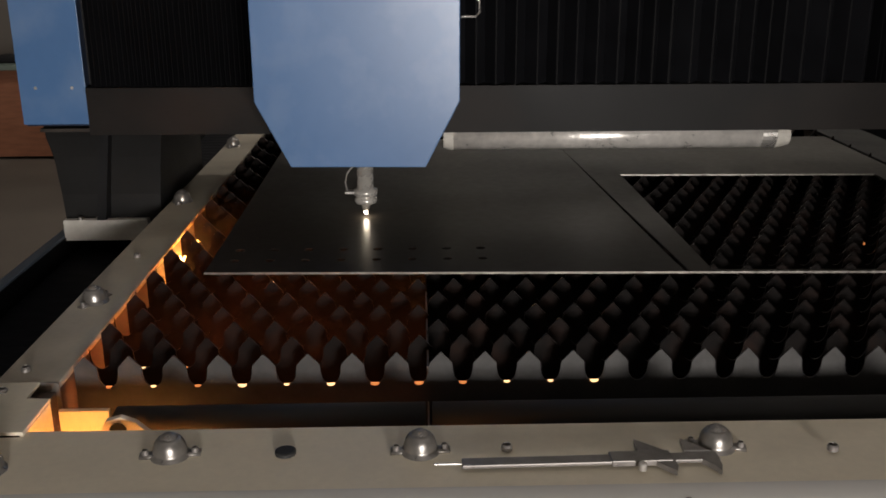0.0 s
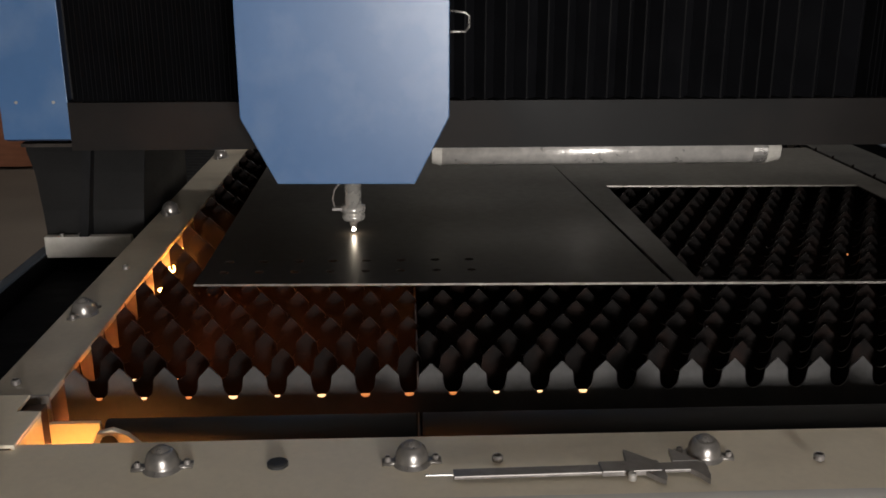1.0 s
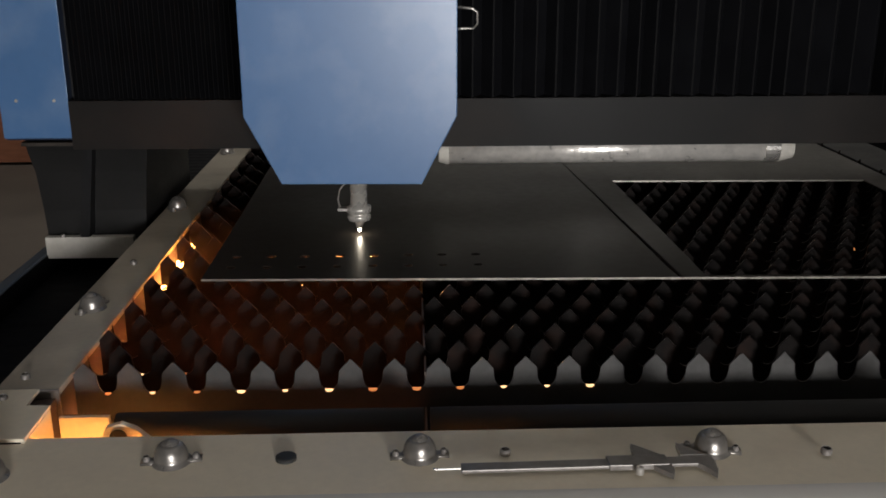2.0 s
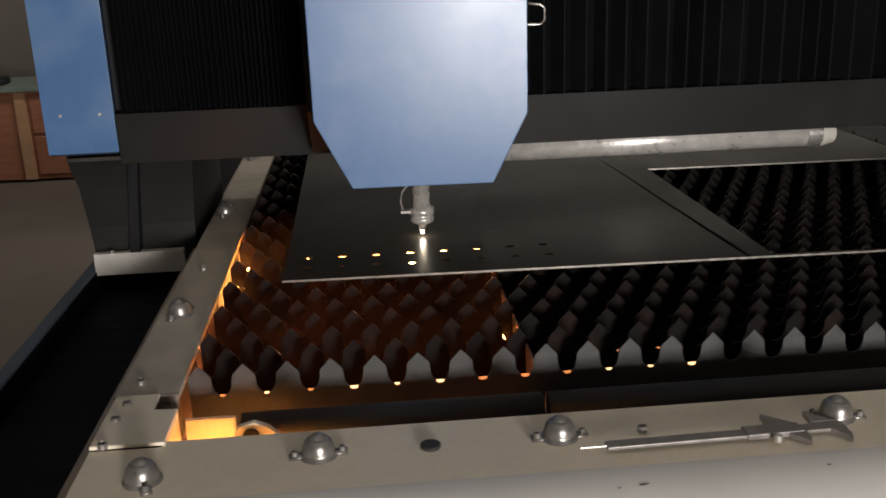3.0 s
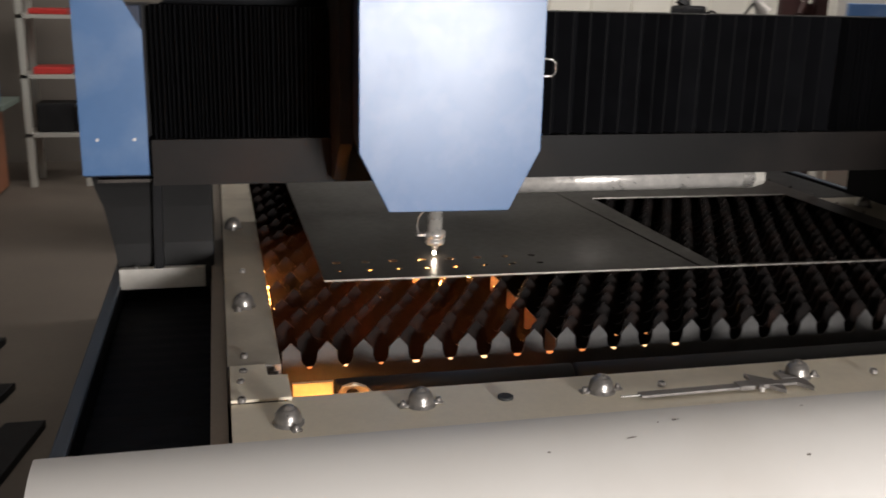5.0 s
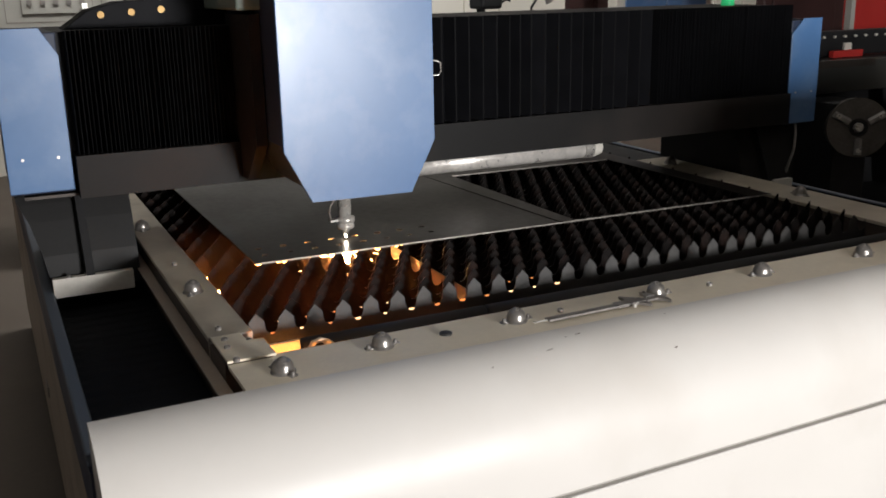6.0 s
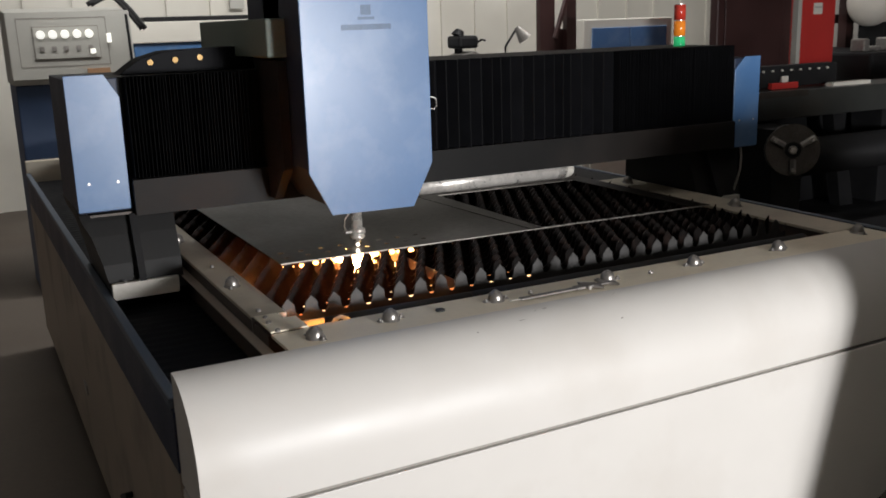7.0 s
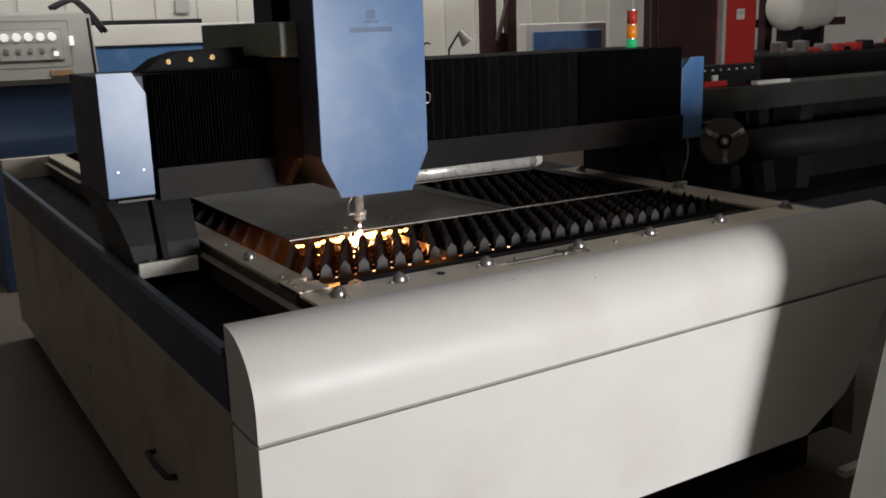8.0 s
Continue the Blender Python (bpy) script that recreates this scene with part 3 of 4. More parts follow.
part("beam", boxed(-0.36, 1.52, 0.31, 0.62, 1.019, 1.335), "black", gantry, "dark box beam")
part("beam_plate", boxed(-0.345, 1.50, 0.258, 0.309, 1.019, 1.102), "beam", gantry, "brownish dark lower plate")
bm = bmesh.new()
rngp = random.Random(21)
xs, x = [-0.34], -0.34
while x < 1.50:
    # the folds are open in the middle of the beam and pressed together at its ends
    x += (0.036 if 0.14 < x < 1.02 else 0.0085) * rngp.uniform(0.7, 1.25)
    xs.append(min(x, 1.50))
line = []
for a, b in zip(xs, xs[1:]):
    m = (a + b) / 2
    w = (0.0010 + 0.0008 * rngp.random()) if 0.14 < m < 1.02 else 0.0004
    y = 0.2655 + 0.005 * rngp.random()
    line += [(a, 0.300, 0), (m - w, y, 1), (m + w, y, 0)]
line.append((xs[-1], 0.290, 0))
cols = [(bm.verts.new((x, y, 1.102)), bm.verts.new((x, y, 1.337))) for x, y, _ in line]
for (x, y, tip), c0, c1 in zip(line, cols, cols[1:]):
    bm.faces.new((c0[0], c1[0], c1[1], c0[1])).material_index = tip
pleats = part("beam_bellows", bm, "bellows", gantry, "black pleated bellows")
pleats.data.materials.append(M["fold_tip"])
for x0, x1, cx in ((-0.468, -0.352, -0.379), (1.512, 1.618, 1.548)):
    left = x0 < 0
    pts = [(x0, 1.035), (x1, 1.035), (x1, 1.292), (x1 - 0.03, 1.344), (x0, 1.344)] if left else [(x0, 1.015), (x1, 1.015), (x1, 1.30), (x0 + 0.04, 1.30), (x0, 1.26)]
    c2 = part("end_cover", prism(bmesh.new(), pts, "y", 0.280, 0.284, 0.001), "blue", gantry, "light blue painted end cover")
    for dx in (0.25, 0.8):
        bm = rod(bmesh.new(), (x0 + (x1 - x0) * dx, 0.2785, 1.10), (x0 + (x1 - x0) * dx, 0.2805, 1.10), 0.0028, seg=10)
        part("screw", bm, "chrome", c2)
    part("end_box", boxed(x0 + 0.002, x1 - 0.002, 0.286, 0.62, pts[0][1] - 0.004, 1.335 if left else 1.295, bevel=0.002), "dark_blue", gantry, "dark blue end box")
# legs: the outer side slants, wider at the top, with a rounded shoulder
for side, (xi, xo) in ((-1, (-0.245, -0.414)), (1, (1.385, 1.554))):
    rows = ((0.83, 0, 0.285), (0.90, 0.012, 0.305), (0.965, 0.028, 0.330), (1.0, 0.044, 0.345), (1.03, 0.052, 0.36))
    bm = bmesh.new()
    rings = [[bm.verts.new(p) for p in ((xi, y, z), (xo + side * d, y, z), (xo + side * d, 0.66, z), (xi, 0.66, z))] for z, d, y in rows]
    for q0, q1 in zip(rings, rings[1:]):
        for k in range(4):
            bm.faces.new((q0[k], q0[(k + 1) % 4], q1[(k + 1) % 4], q1[k]))
    bm.faces.new(rings[0])
    bm.faces.new(rings[-1])
    part("leg", bm, "leg", gantry, "dark painted gantry leg")
    x0 = min(xi, xo)
    part("leg_rib", prism(bmesh.new(), [(0.262, 0.862), (0.335, 1.028), (0.362, 1.028), (0.292, 0.862)], "x", x0 + 0.062, x0 + 0.078), "black", gantry)
    part("leg_lip", boxed(min(xi, xo) - 0.03, max(xi, xo), 0.288, 0.36, 1.020, 1.026), "worn", gantry)
part("scraper_bar", boxed(-0.416, -0.262, 0.266, 0.282, 0.822, 0.861, bevel=0.001), "bar", gantry, "scuffed cream scraper bar")
for x in (-0.385, -0.352, -0.345):
    part("screw", rod(bmesh.new(), (x, 0.27, 0.861), (x, 0.27, 0.866), 0.004, seg=8), "steel", gantry)
part("scraper_bar", boxed(1.385, 1.54, 0.266, 0.282, 0.822, 0.861, bevel=0.001), "bar", gantry)
part("hanging_cable", pipe(bmesh.new(), [(1.565, 0.30, 1.02), (1.562, 0.29, 0.98), (1.555, 0.285, 0.94), (1.545, 0.30, 0.87), (1.53, 0.32, 0.80)], 0.004), "steel", gantry, "thin grey cable below the end cover")
# foil pipe under the beam
PY, PZ = 0.36, 0.9925
tube = part("pipe", rod(bmesh.new(), (0.30, PY, PZ), (0.885, PY, PZ), 0.0255, seg=28), "foil", gantry, "foil-wrapped pipe under the beam", True)
part("end_cap", rod(bmesh.new(), (0.282, PY, PZ), (0.30, PY, PZ), 0.022, 0.0275, seg=24), "bar", tube, "dull white end cap")
part("clamp", rod(bmesh.new(), (0.885, PY, PZ), (0.912, PY, PZ), 0.027, seg=24), "chrome", tube)
part("end_cap", rod(bmesh.new(), (0.912, PY, PZ), (0.940, PY, PZ), 0.028, 0.021, seg=24), "bar", tube)
# cable chain on the beam with three brass plugs
bm = prism(bmesh.new(), [(-0.33, 1.335), (-0.28, 1.37), (-0.22, 1.387), (-0.05, 1.392), (0.24, 1.392), (0.24, 1.335)], "y", 0.40, 0.5, 0.002)
part("cable_chain", bm, "bellows", gantry, "black cable chain")
for x in (-0.255, -0.195, -0.135):
    part("plug", rod(bmesh.new(), (x, 0.394, 1.362 + 0.06 * (x + 0.255)), (x, 0.402, 1.362 + 0.06 * (x + 0.255)), 0.007), "brass", gantry)

# cutting head
bm = prism(bmesh.new(), [(0.041, 1.016), (0.246, 1.014), (0.298, 1.115), (0.298, 1.78), (-0.009, 1.78), (-0.009, 1.115)], "y", 0.0, 0.006, 0.0015)
cover = part("head_cover", bm, "blue", gantry, "light blue painted head cover")
part("carriage", prism(bmesh.new(), [(0.05, 1.03), (0.24, 1.03), (0.287, 1.12), (0.287, 1.75), (0.0, 1.75), (0.0, 1.12)], "y", 0.009, 0.285), "dark_blue", gantry, "dark blue carriage block")
part("carriage_side", prism(bmesh.new(), [(0.13, 1.36), (0.13, 1.11), (0.22, 1.03), (0.31, 1.03), (0.31, 1.36)], "x", -0.024, -0.002), "black", gantry)
part("drive_box", boxed(-0.045, 0.22, 0.13, 0.75, 1.368, 1.455, bevel=0.004), "moss", gantry, "grey-green drive box")
part("drive_post", boxed(0.0, 0.27, 0.16, 0.42, 1.346, 1.66, bevel=0.004), "dark_blue", gantry)
lamp_base = part("signal_lamp_base", rod(bmesh.new(), (1.43, 0.45, 1.30), (1.43, 0.45, 1.318), 0.03), "black", gantry)
for i, (m, z0) in enumerate((("green", 1.318), ("amber", 1.368), ("redlens", 1.418))):
    part("lamp_lens", rod(bmesh.new(), (1.43, 0.45, z0), (1.43, 0.45, z0 + 0.047), 0.0185, seg=20), m, lamp_base, ("green", "amber", "red")[i] + " signal lamp lens", True)
    part("lamp_ring", rod(bmesh.new(), (1.43, 0.45, z0 + 0.047), (1.43, 0.45, z0 + 0.05), 0.0165, seg=20), "chrome", lamp_base)
part("signal_bracket", boxed(1.25, 1.46, 0.38, 0.52, 1.30, 1.3045), "black", gantry)
loop = [(0.30, 0.03, 1.235), (0.305, 0.03, 1.236), (0.322, 0.03, 1.236), (0.328, 0.03, 1.242), (0.328, 0.03, 1.258), (0.322, 0.03, 1.263), (0.298, 0.03, 1.266)]
part("latch_wire", pipe(bmesh.new(), loop, 0.0018), "chrome", gantry, "bent wire latch")
for x0, x1, z0, z1 in ((0.085, 0.205, 1.424, 1.436), (0.125, 0.165, 1.446, 1.452), (0.133, 0.157, 1.456, 1.478)):
    part("emblem_bar", boxed(x0, x1, -0.0006, 0.0, z0, z1), "emblem", cover, "faint worn grey emblem")
NX, NY = 0.146, 0.12
noz = part("nozzle", lathe(bmesh.new(), [(0.004, 0.914), (0.009, 0.926), (0.017, 0.928), (0.019, 0.932), (0.019, 0.937), (0.016, 0.938), (0.016, 0.941), (0.020, 0.942), (0.020, 0.951), (0.0135, 0.953), (0.0135, 1.04)], (NX, NY, 0), 24), "nozzle", gantry, "polished steel nozzle", True)
part("sensor_arm", boxed(NX - 0.034, NX - 0.012, NY - 0.008, NY + 0.008, 0.944, 0.949, bevel=0.001), "steel", noz)
wire = [(NX - 0.03, NY, 0.949), (NX - 0.033, NY, 0.962), (NX - 0.03, NY, 0.978), (NX - 0.02, NY, 0.990), (NX - 0.012, NY, 1.02)]
part("sensor_wire", pipe(bmesh.new(), wire, 0.0016), "chrome", noz)
# cutting spark and its spray under the plate
core = bmesh.new()
rod(core, (NX, NY, 0.9135), (NX, NY, 0.9088), 0.0020, 0.0020, seg=10)
part("cut_spark", core, "point", gantry, "white-hot cutting point")
spray = bmesh.new()
rod(spray, (NX, NY, 0.899), (NX - 0.012, NY - 0.01, 0.858), 0.004, 0.013, seg=10)
part("spark_plume", spray, "spark", gantry, "white-hot spark plume under the plate")
rngc = random.Random(8)
cloud, haze = bmesh.new(), bmesh.new()
for k in range(-9, 9):
    dx = 0.0195 * k + rngc.uniform(-0.004, 0.004)
    size = (0.0115 - 0.032 * abs(dx)) * rngc.uniform(0.7, 1.15)
    m = Matrix.Translation((NX - 0.012 + dx, NY - 0.004 + rngc.uniform(-0.006, 0.006), 0.881 + rngc.uniform(-0.004, 0.002)))
    bmesh.ops.create_icosphere(cloud if abs(dx) < 0.055 else haze, subdivisions=2, radius=1.0, matrix=m @ Matrix.Diagonal((size * 1.1, size * 0.9, size * 0.75, 1)))
part("spark_cloud", cloud, "jet", gantry, "white-hot sparks between the slats")["kind"] = "stuff"
part("spark_haze", haze, "far_jet", gantry, "orange sparks between the slats")["kind"] = "stuff"
# emitters added beside bed wall and partition to give them their orange glow
glow_bm = bmesh.new()
rng1 = random.Random(11)
for i in range(80):
    p = Vector((rng1.uniform(-0.156, -0.135), NY + rng1.gauss(-0.02, 0.055), rng1.uniform(0.825, 0.858)))
    d = Vector((rng1.uniform(-0.5, 0.5), rng1.uniform(-1, 1), rng1.uniform(-1, 1))).normalized()
    rod(glow_bm, p, p + d * 0.012, 0.0024, 0.0009, seg=5)
for i in range(34):
    p = Vector((rng1.uniform(0.222, 0.236), NY + rng1.uniform(-0.34, 0.06), rng1.uniform(0.815, 0.848)))
    d = Vector((rng1.uniform(-0.3, 0.3), rng1.uniform(-1, 1), rng1.uniform(-1, 1))).normalized()
    rod(glow_bm, p, p + d * 0.009, 0.0014, 0.0005, seg=5)
part("spark_bounce", glow_bm, "corner", gantry, "added orange glow pieces that light the bed wall and partition")["kind"] = "stuff"
fall = bmesh.new()
rod(fall, (NX - 0.012, NY - 0.01, 0.84), (NX - 0.02, NY - 0.02, 0.42), 0.012, 0.05, seg=12)
part("spark_fall", fall, "glow", gantry, "orange stream of falling sparks")
rng = random.Random(4)
streaks = bmesh.new()
for i in range(160):
    a = rng.uniform(0, 2 * math.pi)
    el = rng.uniform(-1.35, -0.15)
    d = Vector((math.cos(a) * math.cos(el), math.sin(a) * math.cos(el), math.sin(el)))
    s = rng.uniform(0.01, 0.16)
    p = Vector((NX, NY, 0.89)) + d * s
    if p.z < 0.33:
        continue
    rod(streaks, p, p + d * rng.uniform(0.004, 0.016), 0.0005, 0.0002, seg=4)
part("spark_spray", streaks, "ember", gantry, "orange spark spray")["kind"] = "stuff"

# ---- things round the machine ----
# only its edge is known; width, height and slope are made up for the shadow
blocker = thing("shading_block", (1.25, -0.75, 0), "light grey block, only its edge known, sloped to shade the front panel", "cabinet")
part("body", prism(bmesh.new(), [(0.83, 0.06), (1.9, 0.06), (1.9, 1.17), (1.10, 1.17)], "y", -0.95, -0.535, 0.006), "grey", blocker)
part("plinth", boxed(1.03, 1.88, -0.93, -0.555, 0, 0.06), "black", blocker)
part("door", boxed(1.09, 1.88, -0.958, -0.95, 0.1, 1.13, bevel=0.003), "grey", blocker)

con = thing("control_console", (-0.06, 4.2, 0), "cream and blue control console with lit push buttons", "console")
part("body", boxed(-0.37, 0.25, 4.02, 4.5, 0.0, 1.17, bevel=0.01), "console_blue", con, "blue lower body")
panel = part("panel", prism(bmesh.new(), [(4.0, 1.17), (3.99, 1.20), (4.06, 1.55), (4.5, 1.58), (4.5, 1.17)], "x", -0.38, 0.26, 0.006), "grey", con, "cream upper control panel")
def on_panel(x0, x1, z0, z1, proud, mat, name, label=""):
    y = lambda z: 3.99 + (z - 1.20) * 0.2
    bm = prism(bmesh.new(), [(y(z0) - proud, z0), (y(z1) - proud, z1), (y(z1) + 0.01, z1), (y(z0) + 0.01, z0)], "x", x0, x1, 0.001)
    return part(name, bm, mat, panel, label)
for x0, x1, z0, z1 in ((-0.33, 0.13, 1.515, 1.52), (-0.33, 0.13, 1.262, 1.267), (-0.33, -0.325, 1.267, 1.515), (0.125, 0.13, 1.267, 1.515)):
    on_panel(x0, x1, z0, z1, 0.0015, "seam", "inset_edge")
on_panel(0.235, 0.25, 1.20, 1.53, 0.002, "black", "door_gap")
on_panel(-0.255, 0.085, 1.30, 1.475, 0.004, "seam", "button_plate_edge")
on_panel(-0.25, 0.08, 1.305, 1.47, 0.008, "grey", "button_plate")
for i in range(5):
    x = -0.215 + 0.062 * i
    yb = 3.99 + (1.432 - 1.20) * 0.2
    button = part("push_button", rod(bmesh.new(), (x, yb - 0.022, 1.430), (x, yb + 0.004, 1.434), 0.021, seg=18), "lit", panel, "lit white push button")
    on_panel(x - 0.012, x + 0.012, 1.345, 1.37, 0.014, "steel", "key_switch")
on_panel(0.03, 0.055, 1.325, 1.35, 0.016, "lit", "push_button")
on_panel(0.125, 0.145, 1.38, 1.43, 0.016, "lit", "rocker_switch")
on_panel(0.0, 0.12, 1.215, 1.245, 0.01, "wood_light", "name_strip")
bm = bmesh.new()
prev = None
for r in (0.0, 0.02):
    pts = [(0.05 + 0.28 * u + r, 4.1, 1.585 + 0.05 * math.sin(u * 3.1) - 0.27 * max(0, u - 0.45) ** 1.1) for u in [k / 12 for k in range(13)]]
    pipe(bm, pts, 0.014)
part("cable", bm, "rubber", con, "thick black cable")

bk = thing("storage_cabinet", (1.3, 6.2, 0), "wide cream and blue storage cabinet against the far wall", "cabinet")
part("body", boxed(0.60, 2.1, 6.0, 6.5, 0, 1.34, bevel=0.01), "blue", bk, "dusty blue body")
part("top", boxed(0.58, 2.12, 5.97, 6.52, 1.342, 1.50, bevel=0.008), "wall", bk, "cream top")
pl = thing("plank", (1.2, 6.1, 1.50), "dark plank lying on the cabinet", "plank")
part("board", boxed(0.70, 1.55, 6.02, 6.2, 1.50, 1.535, bevel=0.004), "black", pl)

bn = thing("workbench", (2.7, 4.7, 0), "long dark workbench behind the machine", "bench")
part("top", boxed(2.1, 3.3, 4.4, 5.0, 1.10, 1.14, bevel=0.004), "black", bn)
for x in (2.15, 3.22):
    for y in (4.45, 4.92):
        part("leg", boxed(x, x + 0.05, y, y + 0.05, 0, 1.10), "black", bn)
part("front", boxed(2.1, 3.3, 4.42, 4.44, 0.2, 1.10), "beam", bn)
lamp = thing("desk_lamp", (3.05, 4.6, 1.14), "small dark angled desk lamp on the bench", "lamp")
part("foot", rod(bmesh.new(), (3.05, 4.6, 1.14), (3.05, 4.6, 1.152), 0.07), "black", lamp)
part("arm", pipe(bmesh.new(), [(3.03, 4.6, 1.15), (3.03, 4.6, 1.24), (3.13, 4.6, 1.37)], 0.009), "black", lamp)
part("shade", rod(bmesh.new(), (3.13, 4.6, 1.375), (3.19, 4.58, 1.29), 0.022, 0.055, seg=18), "steel", lamp)
vs = thing("bench_drill", (2.7, 4.6, 1.14), "small dark bench drill on the bench", "drill")
part("column", rod(bmesh.new(), (2.66, 4.65, 1.14), (2.66, 4.65, 1.34), 0.03), "black", vs)
part("head", boxed(2.60, 2.76, 4.52, 4.72, 1.24, 1.33, bevel=0.02), "black", vs)
part("motor", rod(bmesh.new(), (2.64, 4.62, 1.33), (2.66, 4.62, 1.37), 0.05, 0.03), "black", vs)
part("handle", pipe(bmesh.new(), [(2.74, 4.55, 1.27), (2.79, 4.53, 1.30), (2.82, 4.53, 1.29)], 0.008), "black", vs)
part("table", prism(bmesh.new(), [(2.60, 1.14), (2.86, 1.14), (2.80, 1.17), (2.72, 1.22), (2.62, 1.20)], "y", 4.5, 4.7, 0.004), "steel", vs)

bc = thing("blue_cabinet", (3.3, 3.75, 0), "cream steel cabinet with two blue doors", "cabinet")
part("body", boxed(2.95, 3.67, 3.5, 3.58, 0.0, 1.42, bevel=0.008), "wall", bc)
for i in range(2):
    part("door", boxed(3.01 + i * 0.305, 3.31 + i * 0.305, 3.488, 3.50, 1.20, 1.365, bevel=0.004), "blue", bc, "blue door")
part("lower_door", boxed(3.0, 3.62, 3.488, 3.50, 0.2, 1.13, bevel=0.004), "wall", bc)
col = thing("steel_column", (3.1, 4.1, 0), "dark brown steel roof column with a diagonal brace", "column")
part("flange", boxed(2.98, 3.10, 4.05, 4.10, 0, 4.2), "maroon", col)
part("flange", boxed(3.20, 3.28, 4.05, 4.10, 0, 4.2), "maroon", col)
part("web", boxed(3.10, 3.20, 4.10, 4.12, 0, 1.36), "maroon", col)
bm = bmesh.new()
rod(bm, (3.08, 4.02, 1.30), (3.24, 4.02, 1.75), 0.02, seg=6)
part("brace", bm, "maroon", col)

mc = thing("maroon_cabinet", (3.4, 2.8, 0), "tall very dark maroon machine cabinet", "cabinet")
part("body", boxed(3.13, 3.70, 2.5, 2.56, 0, 2.3, bevel=0.01), "maroon", mc)
part("side_post", boxed(3.705, 3.735, 2.46, 2.5, 0.9, 2.3), "grey", mc)
part("door", boxed(3.18, 3.62, 2.488, 2.5, 0.2, 2.2, bevel=0.004), "maroon", mc)
rc = thing("red_cabinet", (3.9, 2.75, 0), "bright red painted machine cabinet", "cabinet")
part("body", boxed(3.75, 4.06, 2.5, 2.56, 0.0, 2.3, bevel=0.01), "red", rc)
part("notice", boxed(3.87, 3.94, 2.494, 2.499, 1.41, 1.475), "wall", rc, "small white notice")
part("bar", boxed(3.875, 3.935, 2.491, 2.4935, 1.445, 1.455), "grey", rc)

rm = thing("tube_cutting_attachment", (2.8, 1.3, 0), "dark steel tube cutting attachment with a chuck", "machine")
part("beam", boxed(1.75, 4.6, 1.2, 1.4, 1.01, 1.12, bevel=0.004), "gunmetal", rm, "dark grey beam")
part("ledge", boxed(1.75, 2.4, 1.18, 1.2, 1.10, 1.125), "worn", rm)
# added black sheet, hides lit things behind and keeps this area dark
part("back_panel", boxed(1.75, 4.6, 1.42, 1.45, 0.2, 1.005), "black", rm)
for x in (2.9, 3.9):
    part("post", boxed(x, x + 0.09, 1.22, 1.38, 0, 1.01), "black", rm)
part("bed", boxed(1.75, 4.6, 1.0, 1.5, 0.30, 0.60, bevel=0.004), "black", rm)
for x in (1.9, 3.3, 4.4):
    part("foot", boxed(x, x + 0.12, 1.05, 1.45, 0, 0.30), "black", rm)
part("white_strip", boxed(2.62, 2.85, 1.25, 1.29, 1.12, 1.135), "wall", rm)
part("brace", prism(bmesh.new(), [(2.62, 1.01), (2.68, 1.01), (2.78, 0.60), (2.70, 0.60)], "y", 1.24, 1.30, 0.002), "black", rm)
part("slide_box", boxed(2.75, 3.2, 1.12, 1.2, 0.80, 0.92, bevel=0.006), "worn", rm)
ax = Vector((-0.62, -0.76, 0.12)).normalized()
c0 = Vector((2.10, 0.97, 0.925))
chuck = part("chuck", rod(bmesh.new(), c0 - ax * 0.07, c0, 0.098, 0.098, seg=40), "chuck", rm, "worn round steel chuck")
part("spindle_tube", rod(bmesh.new(), (2.20, 1.08, 0.87), (4.4, 1.10, 0.86), 0.075, seg=28), "black", rm, "thick black spindle tube", True)
part("bore", rod(bmesh.new(), c0, c0 + ax * 0.004, 0.03, seg=24), "black", chuck)
part("hub", rod(bmesh.new(), c0, c0 + ax * 0.02, 0.018, 0.012, seg=16), "chrome", chuck)
side_v = ax.cross(Vector((0, 0, 1))).normalized()
up_v = side_v.cross(ax).normalized()
for a in (0.5, 2.6, 4.7):
    d = side_v * math.cos(a) + up_v * math.sin(a)
    part("jaw", rod(bmesh.new(), c0 + d * 0.035 + ax * 0.012, c0 + d * 0.09 + ax * 0.012, 0.012, seg=6), "steel", chuck)
    part("jaw_bolt", rod(bmesh.new(), c0 + d * 0.075 + ax * 0.02, c0 + d * 0.075 + ax * 0.034, 0.008, seg=10), "chrome", chuck)
part("chuck_stand", boxed(2.06, 2.22, 1.03, 1.2, 0.60, 1.0, bevel=0.004), "black", rm)
# cable chain with bright link pins
bm = bmesh.new()
box(bm, 1.95, 2.72, 1.32, 1.38, 1.125, 1.215, bevel=0.006)
chain = part("cable_chain", bm, "black", rm, "black cable chain")
for i in range(13):
    part("link_pin", rod(bmesh.new(), (2.02 + i * 0.053, 1.312, 1.195), (2.02 + i * 0.053, 1.321, 1.195), 0.0045, seg=8), "wall", chain)
part("label_tag", boxed(2.385, 2.42, 1.308, 1.318, 1.147, 1.172), "wall", rm)
part("switch_box", boxed(2.31, 2.46, 1.29, 1.31, 1.122, 1.147), "red", rm)

bs = thing("background_machine", (4.9, 2.6, 0), "dark machine body with parts heaped on it", "machine")
part("body", boxed(4.15, 5.9, 2.3, 3.2, 0, 1.18, bevel=0.02), "black", bs)
part("rear_post", boxed(4.75, 4.82, 3.0, 3.07, 1.18, 2.3), "maroon", bs)
part("rear_brace", rod(bmesh.new(), (4.45, 3.03, 1.35), (4.78, 3.03, 1.9), 0.02, seg=6), "black", bs)
part("rail", boxed(4.3, 5.8, 3.1, 3.16, 1.34, 1.40), "maroon", bs)
rr = random.Random(8)
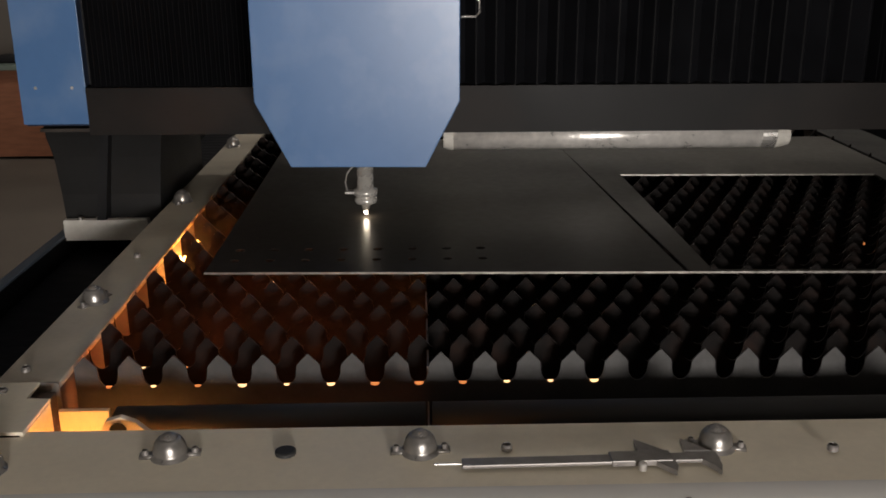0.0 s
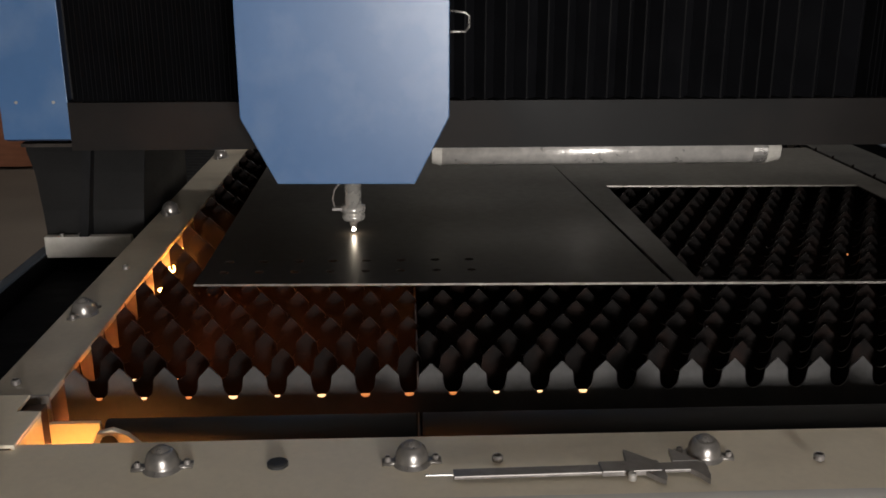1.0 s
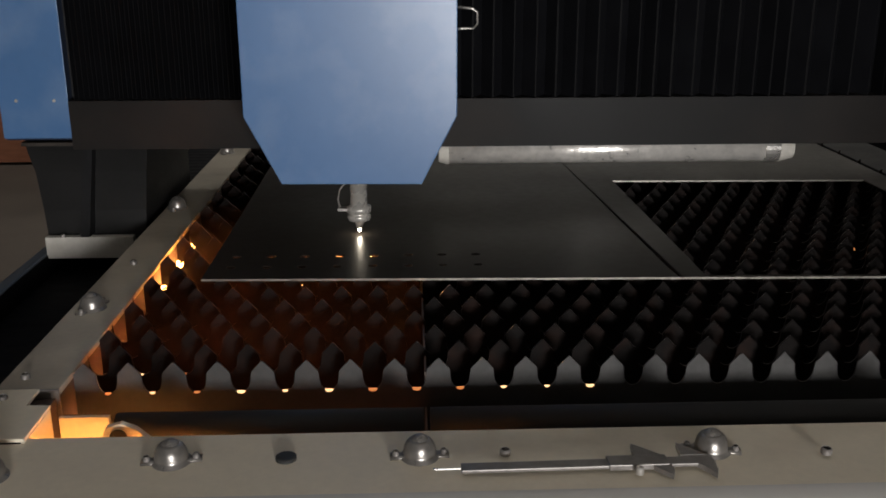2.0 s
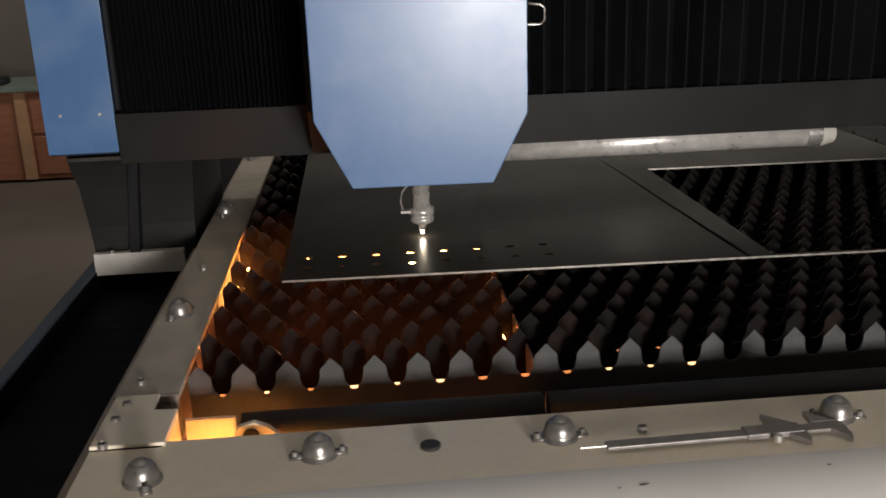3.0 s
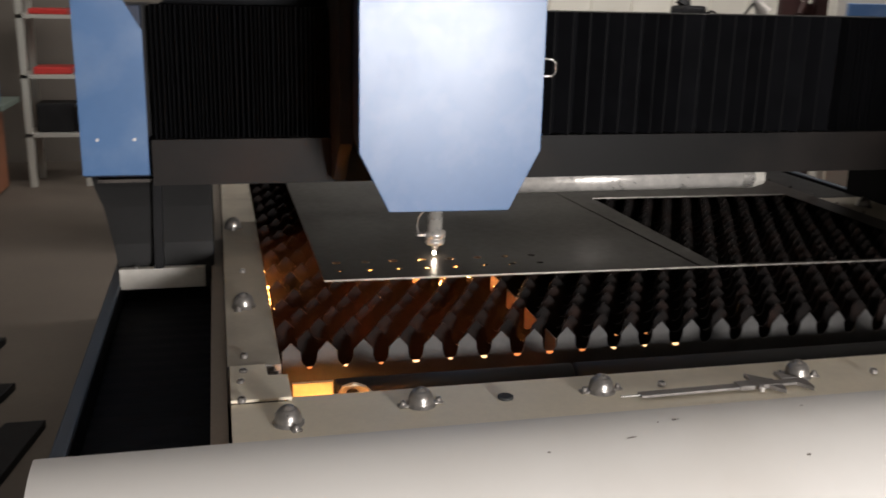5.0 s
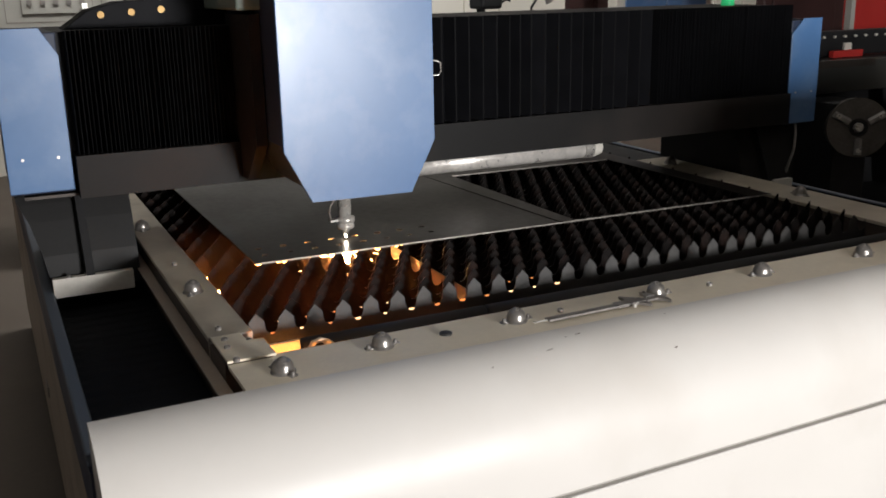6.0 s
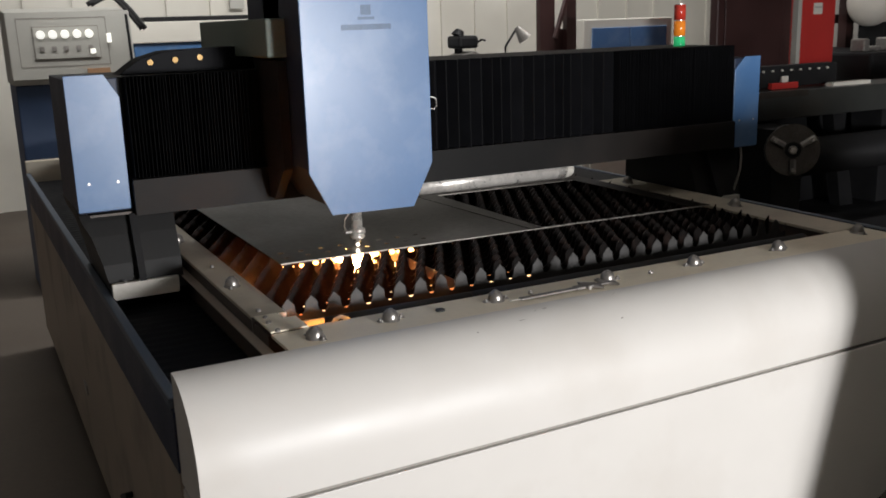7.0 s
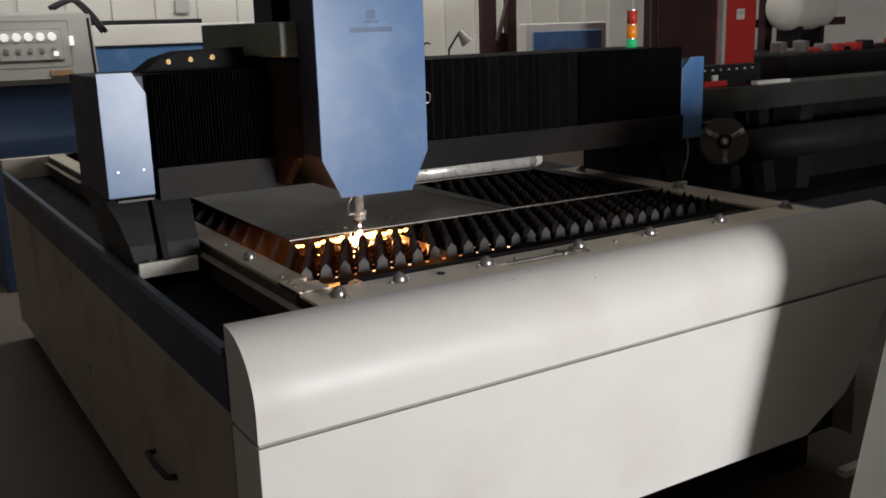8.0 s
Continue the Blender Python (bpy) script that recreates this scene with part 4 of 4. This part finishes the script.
for i in range(14):
    x, w, h2 = 4.2 + i * 0.11, rr.uniform(0.04, 0.1), rr.uniform(0.03, 0.08)
    part("fitting", boxed(x, x + w, 2.4, 2.5, 1.18, 1.18 + h2, bevel=0.01), rr.choice(["black", "steel", "black", "red", "maroon"]), bs)

tank = thing("air_tank", (4.85, 2.78, 1.18), "cream painted air tank lying on the dark machine", "tank")
shell = part("shell", lathe(bmesh.new(), [(0.02, -0.25), (0.11, -0.235), (0.155, -0.19), (0.16, -0.17), (0.16, 0.17), (0.155, 0.19), (0.11, 0.235), (0.02, 0.25)], (0, 0, 0), 28), "wall", None, "", True)
shell.parent, shell.location, shell.rotation_euler = tank, (0, 0, 0.30), (0, math.pi / 2, 0)
for x in (4.72, 4.95):
    part("saddle", boxed(x, x + 0.04, 2.68, 2.88, 1.18, 1.345, bevel=0.004), "black", tank)

dk = thing("drawer_unit", (-1.9, 5.7, 0), "reddish brown wooden drawer unit by the wall", "drawer unit")
part("carcass", boxed(-2.55, -1.66, 5.47, 5.95, 0.02, 0.59), "wood", dk)
part("top", boxed(-2.62, -1.55, 5.42, 6.0, 0.59, 0.625, bevel=0.004), "moss", dk, "dusty grey top")
for z in (0.05, 0.32):
    part("drawer", boxed(-2.05, -1.73, 5.455, 5.47, z, z + 0.25, bevel=0.004), "wood", dk)
part("stile", boxed(-2.14, -2.07, 5.452, 5.47, 0.02, 0.59), "wood_light", dk)
part("stile", boxed(-1.72, -1.66, 5.452, 5.47, 0.02, 0.59), "wood_light", dk)
for i, (x, m, w) in enumerate(((-2.5, "black", 0.3), (-2.0, "orange", 0.16), (-1.85, "blue", 0.25), (-1.72, "orange", 0.1))):
    t = thing("tool_box" if m == "blue" else "hand_tool", (x, 5.6, 0.625), ("blue plastic tool box on the drawer unit", "orange and black hand tool on the drawer unit")[m != "blue"], "tool")
    part("body", boxed(x, x + w, 5.5, 5.65, 0.625, 0.625 + (0.16 if m == "blue" else 0.05), bevel=0.015), m, t)
sh = thing("steel_shelf", (-1.5, 6.1, 0), "grey steel shelf rack with boxes", "shelf")
for x in (-1.52, -1.15):
    for y in (5.95, 6.3):
        part("upright", boxed(x, x + 0.04, y, y + 0.04, 0, 1.6), "grey", sh)
for z in (0.35, 0.75, 1.15, 1.55):
    part("shelf", boxed(-1.52, -1.11, 5.95, 6.34, z, z + 0.025), "grey", sh)
for z, m, h, words in ((0.375, "black", 0.2, "small dark box on the steel shelf"), (0.775, "red", 0.05, "flat red case on the steel shelf"), (1.175, "red", 0.04, "flat red case on the steel shelf"), (0.83, "inner", 0.16, "brown carton on the steel shelf")):
    if m == "inner":
        z = 0.375
        t = thing("carton", (-1.17, 6.1, z), words, "box")
        part("body", boxed(-1.19, -1.13, 6.0, 6.2, z, z + h, bevel=0.01), m, t)
        continue
    t = thing("box", (-1.3, 6.1, z), words, "box")
    part("body", boxed(-1.45, -1.2, 6.0, 6.25, z, z + h, bevel=0.01), m, t)
# bars on the floor; widths and black also hold the shade beside them
for (xa, ya), (xb, yb), w in (((-1.43, 1.0), (-1.09, 2.76), 0.03), ((-1.33, 0.9), (-0.98, 2.28), 0.05), ((-1.15, 0.5), (-0.86, 1.95), 0.10)):
    t = thing("steel_bar", ((xa + xb) / 2, (ya + yb) / 2, 0), "flat black bar on the concrete floor, standing for bars and their shade", "steel bar", group="bars on the floor")
    part("bar", prism(bmesh.new(), [(xa - w, ya), (xa + w, ya), (xb + w * 0.6, yb), (xb - w * 0.6, yb)], "z", 0, 0.03, 0.004), "black", t)
# wall cladding ribs and a socket
for i in range(24):
    x = -0.45 + i * 0.38
    part("cladding_rib", boxed(x, x + 0.035, 6.975, 7.0, 0.0, 2.3), "wall", WALL)
part("socket_box", boxed(1.62, 1.75, 6.95, 6.975, 1.60, 1.72, bevel=0.004), "grey", WALL)

# ---- slats, each a piece of the bed ----
def slat_mesh(shift, mat):
    """Pointed teeth, 50 mm apart, with round valleys."""
    bm = bmesh.new()
    pts = []
    x = -0.155
    tips = [0.308 + shift + 0.05 * k for k in range(-11, 20)]
    tooth = [(-0.025, -0.0375), (-0.0215, -0.0368), (-0.0180, -0.0340), (-0.0155, -0.0300), (-0.0140, -0.0240), (-0.0132, -0.0145), (-0.0122, -0.0125), (-0.0008, -0.0002)]
    tooth += [(-x, z) for x, z in reversed(tooth[1:])]
    for t in tips:
        for dx, dz in tooth:
            if -0.155 < t + dx < 1.245:
                pts.append((t + dx, dz))
    zb = -0.10
    f, b = [], []
    for px, pz in pts:
        f.append((bm.verts.new((px, 0, pz)), bm.verts.new((px, 0, zb))))
        b.append((bm.verts.new((px, 0.0018, pz)), bm.verts.new((px, 0.0018, zb))))
    for i in range(len(pts) - 1):
        bm.faces.new((f[i][0], f[i][1], f[i + 1][1], f[i + 1][0]))
        bm.faces.new((b[i][0], b[i + 1][0], b[i + 1][1], b[i][1]))
        bm.faces.new((f[i][0], f[i + 1][0], b[i + 1][0], b[i][0])).material_index = 1
        bm.faces.new((f[i][1], b[i][1], b[i + 1][1], f[i + 1][1]))
    me = bpy.data.meshes.new("slat")
    bmesh.ops.recalc_face_normals(bm, faces=bm.faces)
    bm.to_mesh(me)
    bm.free()
    me.materials.append(M[mat])
    me.materials.append(M["tooth_edge"])
    return me


# the front slat takes the lit copy, all others the shaded one
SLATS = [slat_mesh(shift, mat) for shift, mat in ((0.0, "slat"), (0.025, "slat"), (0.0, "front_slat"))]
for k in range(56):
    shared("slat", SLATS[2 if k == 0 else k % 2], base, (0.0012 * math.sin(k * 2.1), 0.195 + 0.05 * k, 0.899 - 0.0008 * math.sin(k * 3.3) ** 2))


def motions():
    # the gantry creeps along the bed towards the front
    walk(gantry, [(t, pose(0, 0.63 - 0.033 * t, 0)) for t in (0, 2, 4, 6, 8)])


motions()
